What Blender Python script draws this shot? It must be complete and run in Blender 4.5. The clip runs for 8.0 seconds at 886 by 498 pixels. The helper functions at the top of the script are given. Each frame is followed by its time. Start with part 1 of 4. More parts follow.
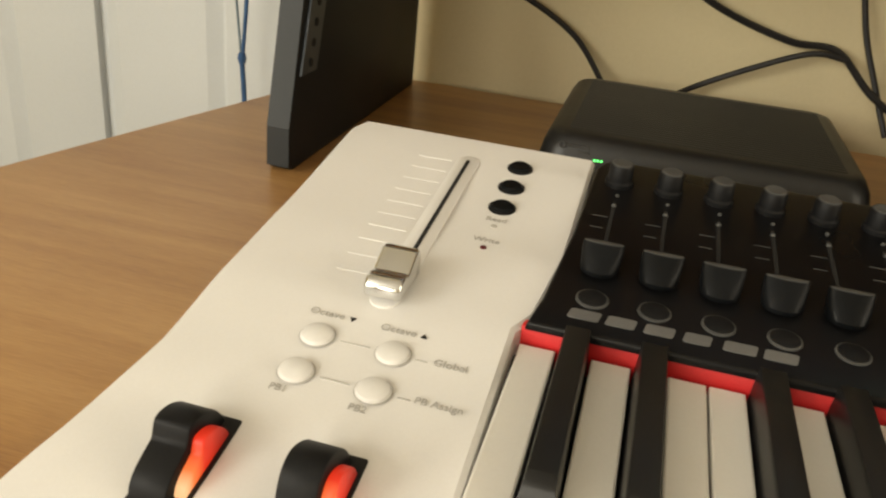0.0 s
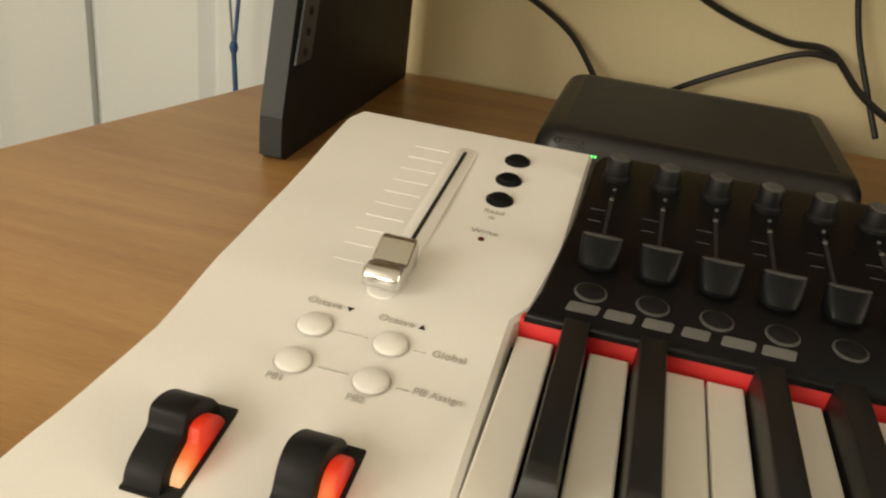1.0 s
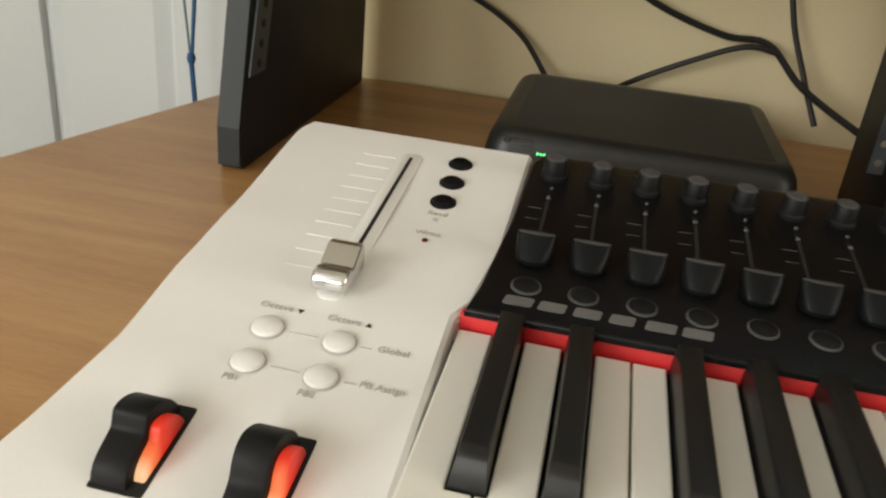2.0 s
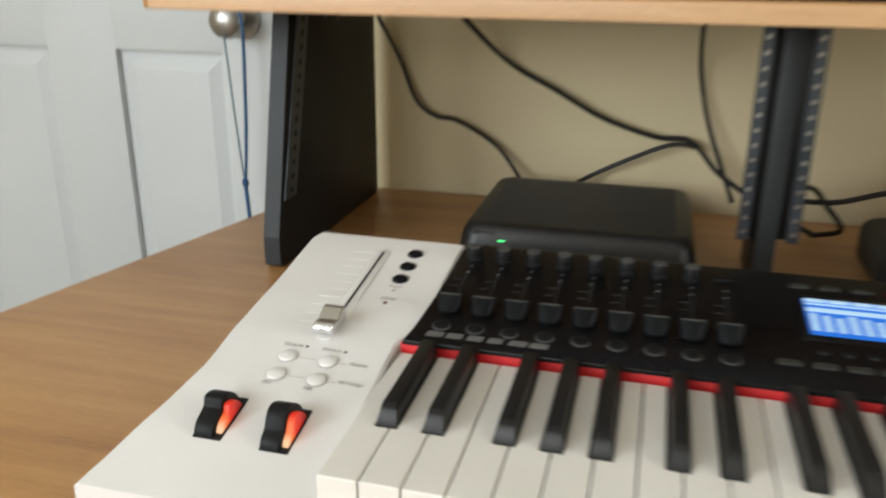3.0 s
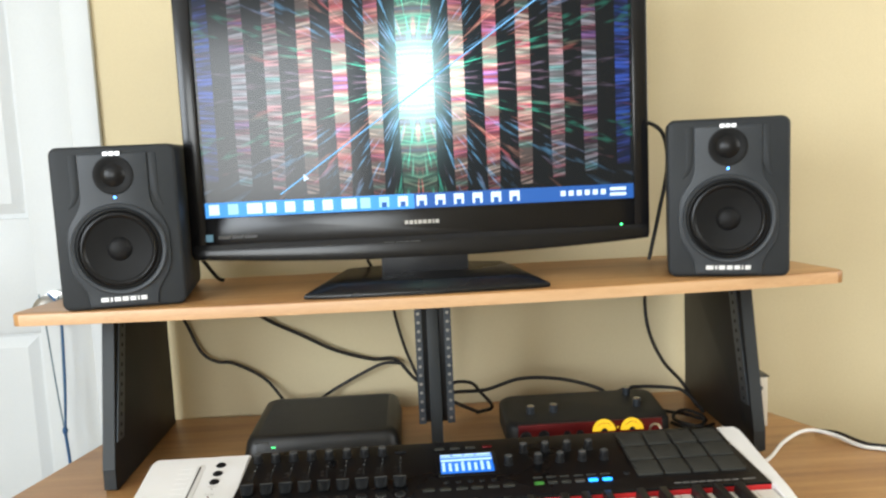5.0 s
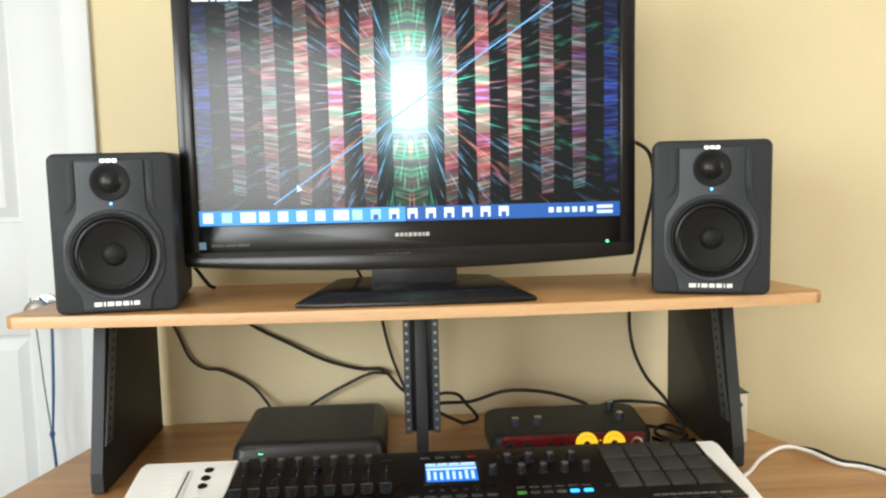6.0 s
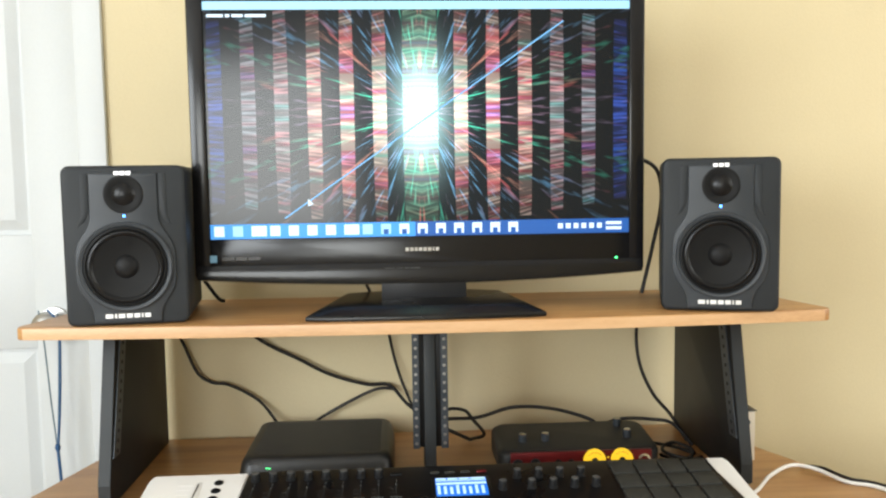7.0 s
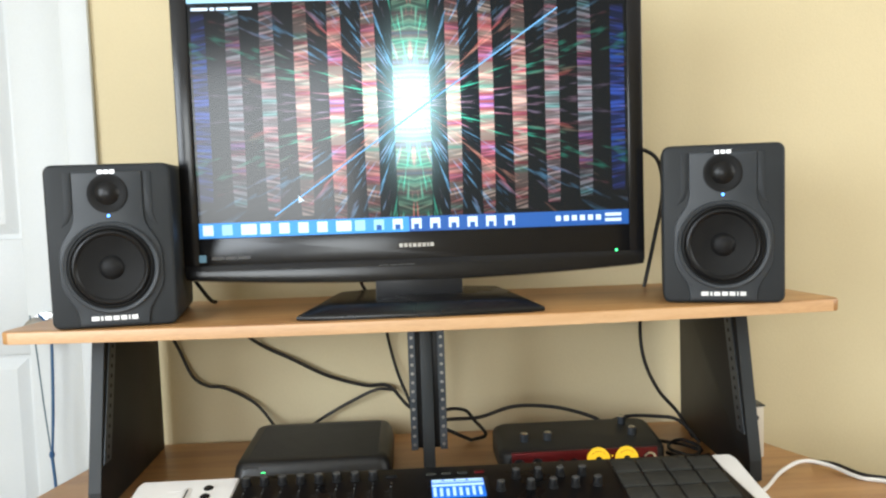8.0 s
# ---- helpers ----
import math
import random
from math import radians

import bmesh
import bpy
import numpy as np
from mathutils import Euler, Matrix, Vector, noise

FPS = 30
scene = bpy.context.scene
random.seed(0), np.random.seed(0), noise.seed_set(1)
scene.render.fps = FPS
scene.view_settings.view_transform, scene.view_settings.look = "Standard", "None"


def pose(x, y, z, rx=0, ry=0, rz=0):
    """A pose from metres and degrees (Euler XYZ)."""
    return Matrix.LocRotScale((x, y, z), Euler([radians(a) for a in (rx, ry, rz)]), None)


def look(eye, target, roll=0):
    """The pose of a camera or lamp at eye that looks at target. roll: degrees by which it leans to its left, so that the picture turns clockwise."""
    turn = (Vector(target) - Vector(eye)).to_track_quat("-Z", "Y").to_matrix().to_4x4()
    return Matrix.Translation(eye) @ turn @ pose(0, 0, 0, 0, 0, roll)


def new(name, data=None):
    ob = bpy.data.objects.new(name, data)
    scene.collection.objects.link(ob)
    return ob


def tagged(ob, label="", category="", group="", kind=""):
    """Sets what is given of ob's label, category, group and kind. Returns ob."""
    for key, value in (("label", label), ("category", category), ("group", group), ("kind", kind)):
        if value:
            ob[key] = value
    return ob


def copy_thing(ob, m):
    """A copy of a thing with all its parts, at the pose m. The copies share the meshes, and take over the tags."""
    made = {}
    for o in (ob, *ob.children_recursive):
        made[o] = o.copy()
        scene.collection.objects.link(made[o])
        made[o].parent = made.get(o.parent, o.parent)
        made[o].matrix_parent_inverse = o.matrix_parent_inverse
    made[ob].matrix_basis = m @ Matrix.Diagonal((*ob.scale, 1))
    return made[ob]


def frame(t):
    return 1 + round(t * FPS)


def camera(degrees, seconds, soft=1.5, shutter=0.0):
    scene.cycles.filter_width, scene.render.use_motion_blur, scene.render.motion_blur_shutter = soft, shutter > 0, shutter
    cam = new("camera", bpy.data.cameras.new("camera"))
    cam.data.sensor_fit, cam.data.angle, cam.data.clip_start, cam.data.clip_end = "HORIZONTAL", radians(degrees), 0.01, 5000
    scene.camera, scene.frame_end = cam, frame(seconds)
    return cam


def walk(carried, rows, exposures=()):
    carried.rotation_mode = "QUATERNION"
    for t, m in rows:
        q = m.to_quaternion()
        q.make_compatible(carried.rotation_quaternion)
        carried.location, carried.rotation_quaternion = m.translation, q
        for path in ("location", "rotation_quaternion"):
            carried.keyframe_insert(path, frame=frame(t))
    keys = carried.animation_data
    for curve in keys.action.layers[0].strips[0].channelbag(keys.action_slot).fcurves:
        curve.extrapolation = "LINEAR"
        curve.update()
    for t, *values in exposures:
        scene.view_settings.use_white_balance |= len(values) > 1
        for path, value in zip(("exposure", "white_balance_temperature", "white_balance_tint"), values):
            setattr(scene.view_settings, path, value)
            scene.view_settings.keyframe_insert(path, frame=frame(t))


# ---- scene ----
cam = camera(57.0, 8.0, soft=2.2, shutter=0.6)
# seconds, eye x y z, then yaw, pitch and roll in degrees
ROWS = [
    (0.0, 0.0288, -0.1208, 0.9883, 13.06, -25.51, 5.92),
    (0.5, 0.0255, -0.1207, 0.9862, 11.43, -25.39, 7.18),
    (1.0, 0.0240, -0.1208, 0.9852, 11.95, -25.72, 7.29),
    (1.5, 0.0328, -0.1255, 0.9925, 10.05, -26.34, 6.18),
    (1.7, 0.0328, -0.1255, 0.9925, 9.41, -26.09, 6.22),
    (2.0, 0.0398, -0.1372, 0.9976, 9.85, -25.67, 5.85),
    (2.8, 0.1197, -0.2721, 1.0561, 14.93, -20.86, 1.52),
    (3.0, 0.1569, -0.3349, 1.0834, 14.70, -19.88, 0.34),
    (3.5, 0.2168, -0.5414, 1.1663, 9.45, -16.42, 0.40),
    (4.0, 0.2662, -0.7362, 1.2508, 6.59, -13.78, -1.81),
    (4.5, 0.2492, -0.7779, 1.2541, 1.11, -9.54, -3.18),
    (5.0, 0.2487, -0.8074, 1.2632, -2.16, -7.00, -2.63),
    (6.5, 0.2363, -0.8347, 1.2659, -3.03, -5.73, -1.02),
    (7.0, 0.2268, -0.8378, 1.2594, -3.15, -4.75, -0.84),
    (7.5, 0.2333, -0.8115, 1.2478, -2.89, -4.25, -1.15),
    (8.0, 0.2516, -0.8045, 1.2440, -2.49, -4.54, -1.93),
]

EXPOSURES = [(0.0, -0.54, 7900, 8), (0.5, -0.68, 9100, 8), (1.0, -0.70, 8300, 8), (1.7, -0.66, 7200, 8), (2.8, -0.62, 6300, 8), (3.5, -0.42, 6150, 8), (4.2, -0.2, 5900, 8), (5.2, -0.07, 6150, 8), (6.5, -0.05, 6350, 8), (8.0, -0.08, 6050, 8)]
walk(cam, [(t, pose(x, y, z, 0, 0, yaw) @ pose(0, 0, 0, 90 + pitch, 0, 0) @ pose(0, 0, 0, 0, 0, roll)) for t, x, y, z, yaw, pitch, roll in ROWS],
     exposures=EXPOSURES)

# ---- world, daylight through two windows out of view, added light from the east ----
K = 0.825            # height of the piano keys' tops over the floor
DESK = -0.075        # desk top, counted from the key tops
WALL = 0.81

world = bpy.data.worlds.new("sky")
scene.world = world
world.use_nodes = True
wn = world.node_tree
sky = wn.nodes.new("ShaderNodeTexSky")
sky.sky_type, sky.sun_disc = "NISHITA", False
sky.sun_elevation, sky.sun_rotation = radians(40), radians(200)
wn.links.new(sky.outputs[0], wn.nodes["Background"].inputs[0])
wn.nodes["Background"].inputs[1].default_value = 0.1


def window_light(name, eye, target, sx, sy, watts, colour):
    lamp = bpy.data.lights.new(name, "AREA")
    lamp.shape, lamp.size, lamp.size_y, lamp.energy, lamp.color = "RECTANGLE", sx, sy, watts, colour
    ob = new(name, lamp)
    ob.matrix_world = look(eye, target)
    return ob


window_light("window_daylight", (-1.66, -1.70, 1.62), (0.8, 0.2, 1.15), 1.3, 1.2, 76, (0.95, 0.98, 1.0))
window_light("rear_window_daylight", (-0.55, -2.94, 1.45), (0.3, 0.5, 1.3), 1.0, 1.0, 44, (0.98, 0.98, 0.95))
# added to brighten the right wall and desk; its source is unseen
window_light("east_fill_light", (2.66, -0.55, 1.72), (0.0, -0.3, 1.2), 1.2, 1.2, 35, (1.0, 0.96, 0.89))

# ---- materials ----


def nodes_of(name):
    m = bpy.data.materials.new(name)
    m.use_nodes = True
    return m, m.node_tree, m.node_tree.nodes["Principled BSDF"]


def link(nt, a, b):
    nt.links.new(a, b)


def noise_node(nt, scale, detail=4, rough=0.5, stretch=None):
    co = nt.nodes.new("ShaderNodeTexCoord")
    n = nt.nodes.new("ShaderNodeTexNoise")
    n.inputs["Scale"].default_value, n.inputs["Detail"].default_value, n.inputs["Roughness"].default_value = scale, detail, rough
    mp = nt.nodes.new("ShaderNodeMapping")
    mp.inputs["Scale"].default_value = stretch or (1, 1, 1)
    link(nt, co.outputs["Object"], mp.inputs[0])
    link(nt, mp.outputs[0], n.inputs["Vector"])
    return n


def ramp(nt, fac, stops):
    r = nt.nodes.new("ShaderNodeValToRGB")
    e = r.color_ramp.elements
    while len(e) < len(stops):
        e.new(0.5)
    for el, (p, c) in zip(e, stops):
        el.position, el.color = p, (*c, 1)
    link(nt, fac, r.inputs[0])
    return r


def bump_into(nt, bsdf, height, strength, dist):
    b = nt.nodes.new("ShaderNodeBump")
    b.inputs["Strength"].default_value, b.inputs["Distance"].default_value = strength, dist
    link(nt, height, b.inputs["Height"])
    link(nt, b.outputs[0], bsdf.inputs["Normal"])


def surface(name, dark, light, rough=0.5, grain=400, blotch=8, bump=0.1, dist=0.0003, metal=0.0, coat=0.0, rough_var=0.12, spec=0.5):
    """A painted, moulded or metal surface: fine grain, broad blotches, uneven gloss."""
    m, nt, bsdf = nodes_of(name)
    big, fine = noise_node(nt, blotch, 3), noise_node(nt, grain, 3, 0.6)
    mix = nt.nodes.new("ShaderNodeMath")
    mix.operation = "MULTIPLY_ADD"
    mix.inputs[1].default_value = 0.35
    link(nt, fine.outputs[0], mix.inputs[0])
    half = nt.nodes.new("ShaderNodeMath")
    half.operation = "MULTIPLY"
    half.inputs[1].default_value = 0.65
    link(nt, big.outputs[0], half.inputs[0])
    link(nt, half.outputs[0], mix.inputs[2])
    link(nt, ramp(nt, mix.outputs[0], [(0.3, dark), (0.7, light)]).outputs[0], bsdf.inputs["Base Color"])
    rr = nt.nodes.new("ShaderNodeMapRange")
    rr.inputs[3].default_value, rr.inputs[4].default_value = max(0.03, rough - rough_var), min(1, rough + rough_var)
    link(nt, big.outputs[0], rr.inputs[0])
    link(nt, rr.outputs[0], bsdf.inputs["Roughness"])
    bsdf.inputs["Metallic"].default_value, bsdf.inputs["Coat Weight"].default_value = metal, coat
    bsdf.inputs["Specular IOR Level"].default_value = spec
    if bump:
        bump_into(nt, bsdf, fine.outputs[0], bump, dist)
    return m


def glow(name, colour, strength):
    m, nt, bsdf = nodes_of(name)
    bsdf.inputs["Base Color"].default_value = (*[0.3 * c for c in colour], 1)
    bsdf.inputs["Emission Color"].default_value, bsdf.inputs["Emission Strength"].default_value = (*colour, 1), strength
    return m


def wood(name, dark, mid, light, rough=0.38):
    """Beech-look laminate: long grain along x, short pores, broad drifts of tone."""
    m, nt, bsdf = nodes_of(name)
    long_ = noise_node(nt, 5, 6, 0.6, (0.7, 9, 9))
    pores = noise_node(nt, 60, 4, 0.6, (1.2, 16, 16))
    drift = noise_node(nt, 2.2, 3, 0.5, (0.6, 3, 3))
    a = nt.nodes.new("ShaderNodeMix")
    a.data_type = "FLOAT"
    a.inputs[0].default_value = 0.35
    link(nt, long_.outputs[0], a.inputs[2])
    link(nt, pores.outputs[0], a.inputs[3])
    b = nt.nodes.new("ShaderNodeMix")
    b.data_type = "FLOAT"
    b.inputs[0].default_value = 0.3
    link(nt, a.outputs[0], b.inputs[2])
    link(nt, drift.outputs[0], b.inputs[3])
    link(nt, ramp(nt, b.outputs[0], [(0.38, dark), (0.49, mid), (0.60, light)]).outputs[0], bsdf.inputs["Base Color"])
    bsdf.inputs["Roughness"].default_value = rough
    bump_into(nt, bsdf, pores.outputs[0], 0.08, 0.0003)
    return m


MAT_WOOD = wood("beech_laminate", (0.31, 0.145, 0.052), (0.43, 0.224, 0.080), (0.52, 0.292, 0.114))
MAT_EDGE = wood("beech_edge", (0.47, 0.27, 0.13), (0.58, 0.355, 0.18), (0.64, 0.41, 0.225))
MAT_WALL = surface("cream_wall_paint", (0.60, 0.51, 0.315), (0.66, 0.565, 0.36), 0.75, 220, 2.5, 0.35, 0.0012)
MAT_DOOR = surface("white_door_paint", (0.57, 0.595, 0.605), (0.63, 0.655, 0.665), 0.5, 300, 3, 0.08, 0.0005)
MAT_CEIL = surface("white_ceiling_paint", (0.74, 0.73, 0.7), (0.8, 0.79, 0.76), 0.85, 180, 2, 0.3, 0.001)
MAT_FLOOR = surface("beige_carpet", (0.26, 0.21, 0.16), (0.36, 0.3, 0.23), 0.95, 700, 4, 0.8, 0.003)
MAT_BLACKWOOD = surface("black_melamine", (0.007, 0.007, 0.0072), (0.012, 0.012, 0.0122), 0.45, 500, 5, 0.12, 0.0002, spec=0.22)
MAT_BLACKEDGE = surface("charcoal_edge_band", (0.02, 0.023, 0.025), (0.03, 0.034, 0.036), 0.5, 500, 8, 0.1, 0.0002, spec=0.3)
MAT_WHITE = surface("white_satin_plastic", (0.74, 0.725, 0.70), (0.80, 0.785, 0.765), 0.36, 900, 10, 0.05, 0.0001)
MAT_KEY = surface("ivory_key_plastic", (0.76, 0.735, 0.68), (0.82, 0.795, 0.745), 0.42, 900, 14, 0.03, 0.0001)
MAT_BKEY = surface("black_key_plastic", (0.009, 0.009, 0.009), (0.016, 0.0155, 0.015), 0.36, 900, 20, 0.05, 0.0001, spec=0.32)
MAT_PANEL = surface("glossy_black_panel", (0.003, 0.003, 0.0035), (0.006, 0.006, 0.0065), 0.3, 800, 12, 0.02, 0.0001, spec=0.22)
MAT_RUBBER = surface("black_rubber", (0.005, 0.005, 0.0055), (0.01, 0.01, 0.0105), 0.5, 900, 30, 0.1, 0.0001, spec=0.18)
MAT_SMOKE = surface("smoky_black_cap", (0.003, 0.0035, 0.004), (0.006, 0.0068, 0.008), 0.42, 600, 30, 0.03, 0.0001, spec=0.14)
MAT_KNOBTOP = surface("grey_knob_top_and_marks", (0.045, 0.045, 0.044), (0.085, 0.085, 0.082), 0.5, 900, 60, 0.05, 0.0001, spec=0.3)
MAT_PAD = surface("grey_rubber_pad", (0.024, 0.024, 0.021), (0.035, 0.035, 0.03), 0.65, 900, 25, 0.15, 0.0001, spec=0.25)
MAT_RED = surface("red_felt_strip", (0.55, 0.012, 0.015), (0.68, 0.02, 0.022), 0.5, 900, 30, 0.1, 0.0001)
MAT_CHROME = surface("brushed_chrome", (0.62, 0.62, 0.62), (0.76, 0.76, 0.75), 0.2, 1500, 60, 0.06, 0.0001, 1.0)
MAT_NICKEL = surface("dull_nickel", (0.36, 0.35, 0.33), (0.46, 0.45, 0.43), 0.34, 900, 40, 0.04, 0.0001, 0.9)
MAT_STEEL = surface("dark_zinc_rail", (0.05, 0.06, 0.07), (0.09, 0.1, 0.115), 0.42, 900, 30, 0.06, 0.0001, 0.7)
MAT_SILVER = surface("silver_print", (0.15, 0.15, 0.15), (0.21, 0.21, 0.205), 0.4, 900, 30, 0, 0.0001, 0.4)
MAT_WHITEPRINT = surface("white_print", (0.62, 0.62, 0.62), (0.7, 0.7, 0.7), 0.36, 900, 30, 0, 0.0003, 0.75)
MAT_GREYPRINT = surface("grey_print", (0.42, 0.40, 0.37), (0.48, 0.46, 0.43), 0.5, 900, 30, 0)
MAT_EMBOSS = surface("pale_raised_mark", (0.77, 0.755, 0.73), (0.82, 0.805, 0.785), 0.3, 900, 30, 0)
MAT_SPK = surface("charcoal_speaker_vinyl", (0.015, 0.0175, 0.02), (0.024, 0.027, 0.03), 0.5, 700, 10, 0.18, 0.0002, spec=0.25)
MAT_BAFFLE = surface("grey_speaker_baffle", (0.026, 0.03, 0.035), (0.038, 0.043, 0.049), 0.42, 700, 14, 0.1, 0.0002, spec=0.3)
MAT_CONE = surface("black_cone", (0.004, 0.004, 0.0042), (0.008, 0.008, 0.008), 0.5, 600, 30, 0.1, 0.0002, spec=0.15)
MAT_SURROUND = surface("rubber_surround", (0.005, 0.005, 0.0055), (0.009, 0.009, 0.0095), 0.32, 600, 30, 0.05, 0.0002, spec=0.25)
MAT_TV = surface("piano_black_bezel", (0.004, 0.004, 0.005), (0.007, 0.007, 0.008), 0.22, 700, 6, 0.01, 0.0001, 0.0, 0.0, 0.05, spec=0.36)
MAT_TVMATT = surface("matt_black_tv_plastic", (0.012, 0.012, 0.013), (0.019, 0.019, 0.02), 0.34, 700, 8, 0.06, 0.0002, spec=0.25)
MAT_BASE = surface("satin_black_stand", (0.004, 0.004, 0.0045), (0.007, 0.007, 0.0075), 0.26, 700, 6, 0.02, 0.0001, spec=0.4)
MAT_ROUTER = surface("black_ribbed_plastic", (0.012, 0.012, 0.0115), (0.02, 0.02, 0.019), 0.42, 700, 12, 0.08, 0.0002, spec=0.5)
MAT_CABLE = surface("black_cable_jacket", (0.012, 0.011, 0.011), (0.022, 0.02, 0.019), 0.5, 600, 30, 0.05, spec=0.25)
MAT_WCABLE = surface("white_cable_jacket", (0.72, 0.71, 0.69), (0.8, 0.79, 0.77), 0.45, 600, 30, 0.03)
MAT_BLUECORD = surface("blue_braided_cord", (0.015, 0.06, 0.16), (0.03, 0.11, 0.26), 0.7, 1500, 60, 0.4, 0.0004)
MAT_GREYCORD = surface("grey_braided_cord", (0.10, 0.15, 0.19), (0.2, 0.26, 0.3), 0.7, 1500, 60, 0.4, 0.0004)
# near-black: prints, hubs, key bed, and shade painted in for slots and holes
MAT_DARK = surface("black_marks_and_recess_shade", (0.004, 0.004, 0.004), (0.007, 0.007, 0.007), 0.8, 300, 20, 0)
MAT_PLATE = surface("ivory_wall_plate", (0.62, 0.57, 0.47), (0.7, 0.65, 0.55), 0.4, 500, 12, 0.03)
MAT_WINE = surface("wine_red_metal", (0.09, 0.006, 0.008), (0.16, 0.012, 0.014), 0.32, 900, 20, 0.05, 0.0001, 0.6)
MAT_PREAMP = surface("grey_black_metal", (0.016, 0.016, 0.015), (0.026, 0.026, 0.024), 0.48, 900, 10, 0.12, 0.0002, spec=0.25)
GLOW_BLUE = glow("blue_led", (0.08, 0.3, 1.0), 9)
GLOW_GREEN = glow("green_led", (0.1, 1.0, 0.25), 5)
GLOW_BUTTON = glow("blue_lit_button", (0.03, 0.30, 1.0), 3.2)
GLOW_GBUTTON = glow("green_lit_button", (0.08, 0.35, 0.04), 0.3)
GLOW_METER = glow("yellow_meter_lamp", (1.0, 0.62, 0.02), 0.9)
GLOW_TASK = glow("taskbar_blue", (0.06, 0.33, 0.85), 1.1)
GLOW_TASKB = glow("taskbar_dark_blue", (0.015, 0.11, 0.42), 0.9)
GLOW_ICON = glow("screen_white", (0.72, 0.86, 1.0), 1.15)
GLOW_TOP = glow("screen_pale_blue", (0.42, 0.78, 0.98), 1.0)
GLOW_RAY = glow("screen_ray_blue", (0.22, 0.55, 0.95), 0.9)
GLOW_LCDBAR = glow("lcd_white", (0.55, 0.78, 1.0), 1.1)
GLOW_LCD = glow("lcd_blue", (0.02, 0.20, 0.85), 0.9)

# ---- mesh helpers; plans are counted from the key tops, K lifts them ----


def root_place(ob):
    p = Vector((0, 0, 0))
    while ob:
        p += ob.location
        ob = ob.parent
    return p


def thing(name, at, label, category, group="", kind=""):
    ob = new(name)
    ob.location = (at[0], at[1], at[2] + K)
    return tagged(ob, label, category, group, kind)


def part(name, bm, material, parent=None, label="", smooth=True):
    """One mesh object out of bm, whose points are given in the plan's metres."""
    base = root_place(parent) - Vector((0, 0, K))
    bmesh.ops.translate(bm, verts=bm.verts, vec=-base)
    bmesh.ops.recalc_face_normals(bm, faces=bm.faces)
    me = bpy.data.meshes.new(name)
    bm.to_mesh(me)
    bm.free()
    me.materials.append(material)
    if smooth:
        for f in me.polygons:
            f.use_smooth = True
        me.set_sharp_from_angle(angle=radians(35))
    ob = new(name, me)
    ob.parent = parent
    if label:
        ob["label"] = label
    return ob


def solo(name, bm, material, label, category, group="", kind="", smooth=True):
    return tagged(part(name, bm, material, None, "", smooth), label, category, group, kind)


def box(lo, hi, bevel=0.0, seg=2, bm=None):
    b = bmesh.new()
    bmesh.ops.create_cube(b, size=1)
    for v in b.verts:
        v.co = Vector([(l + h) / 2 + c * (h - l) for l, h, c in zip(lo, hi, v.co)])
    if bevel:
        bmesh.ops.bevel(b, geom=b.edges[:], offset=bevel, segments=seg, profile=0.5, affect="EDGES")
    return merge(bm, b) if bm else b


def merge(into, b):
    idx = {}
    for v in b.verts:
        idx[v] = into.verts.new(v.co)
    for f in b.faces:
        try:
            into.faces.new([idx[v] for v in f.verts])
        except ValueError:
            pass
    b.free()
    return into


def prism(outline, z0, z1, bevel=0.0, axis="z", seg=2):
    """A flat outline, drawn out along an axis. axis z: outline in x, y; y: outline in x, z; x: outline in y, z."""
    b = bmesh.new()
    put = {"z": lambda p, h: (p[0], p[1], h), "y": lambda p, h: (p[0], h, p[1]), "x": lambda p, h: (h, p[0], p[1])}[axis]
    lo, hi = [b.verts.new(put(p, z0)) for p in outline], [b.verts.new(put(p, z1)) for p in outline]
    n = len(outline)
    b.faces.new(lo[::-1])
    b.faces.new(hi)
    for i in range(n):
        b.faces.new((lo[i], lo[(i + 1) % n], hi[(i + 1) % n], hi[i]))
    bmesh.ops.recalc_face_normals(b, faces=b.faces)
    if bevel:
        edges = [e for e in b.edges if len(e.link_faces) == 2 and e.calc_face_angle(0) > radians(20)]
        bmesh.ops.bevel(b, geom=edges, offset=bevel, segments=seg, profile=0.5, affect="EDGES")
    return b


def rounded(x0, y0, x1, y1, r, n=6):
    pts = []
    for cx, cy, a in ((x1 - r, y1 - r, 0), (x0 + r, y1 - r, 90), (x0 + r, y0 + r, 180), (x1 - r, y0 + r, 270)):
        pts += [(cx + r * math.cos(radians(a + 90 * i / n)), cy + r * math.sin(radians(a + 90 * i / n))) for i in range(n + 1)]
    return pts


def lathe(profile, centre, axis, seg=32):
    """A turned body: profile of (radius, height along the axis)."""
    b = bmesh.new()
    rot = Vector((0, 0, 1)).rotation_difference(Vector(axis)).to_matrix()
    rings = []
    for r, h in profile:
        if r < 1e-6:
            rings.append([b.verts.new(Vector(centre) + rot @ Vector((0, 0, h)))])
        else:
            rings.append([b.verts.new(Vector(centre) + rot @ Vector((r * math.cos(2 * math.pi * i / seg), r * math.sin(2 * math.pi * i / seg), h))) for i in range(seg)])
    for p, q in zip(rings, rings[1:]):
        for i in range(seg):
            j = (i + 1) % seg
            if len(p) == 1 and len(q) == 1:
                continue
            if len(p) == 1:
                b.faces.new((p[0], q[i], q[j]))
            elif len(q) == 1:
                b.faces.new((p[i], p[j], q[0]))
            else:
                b.faces.new((p[i], p[j], q[j], q[i]))
    return b


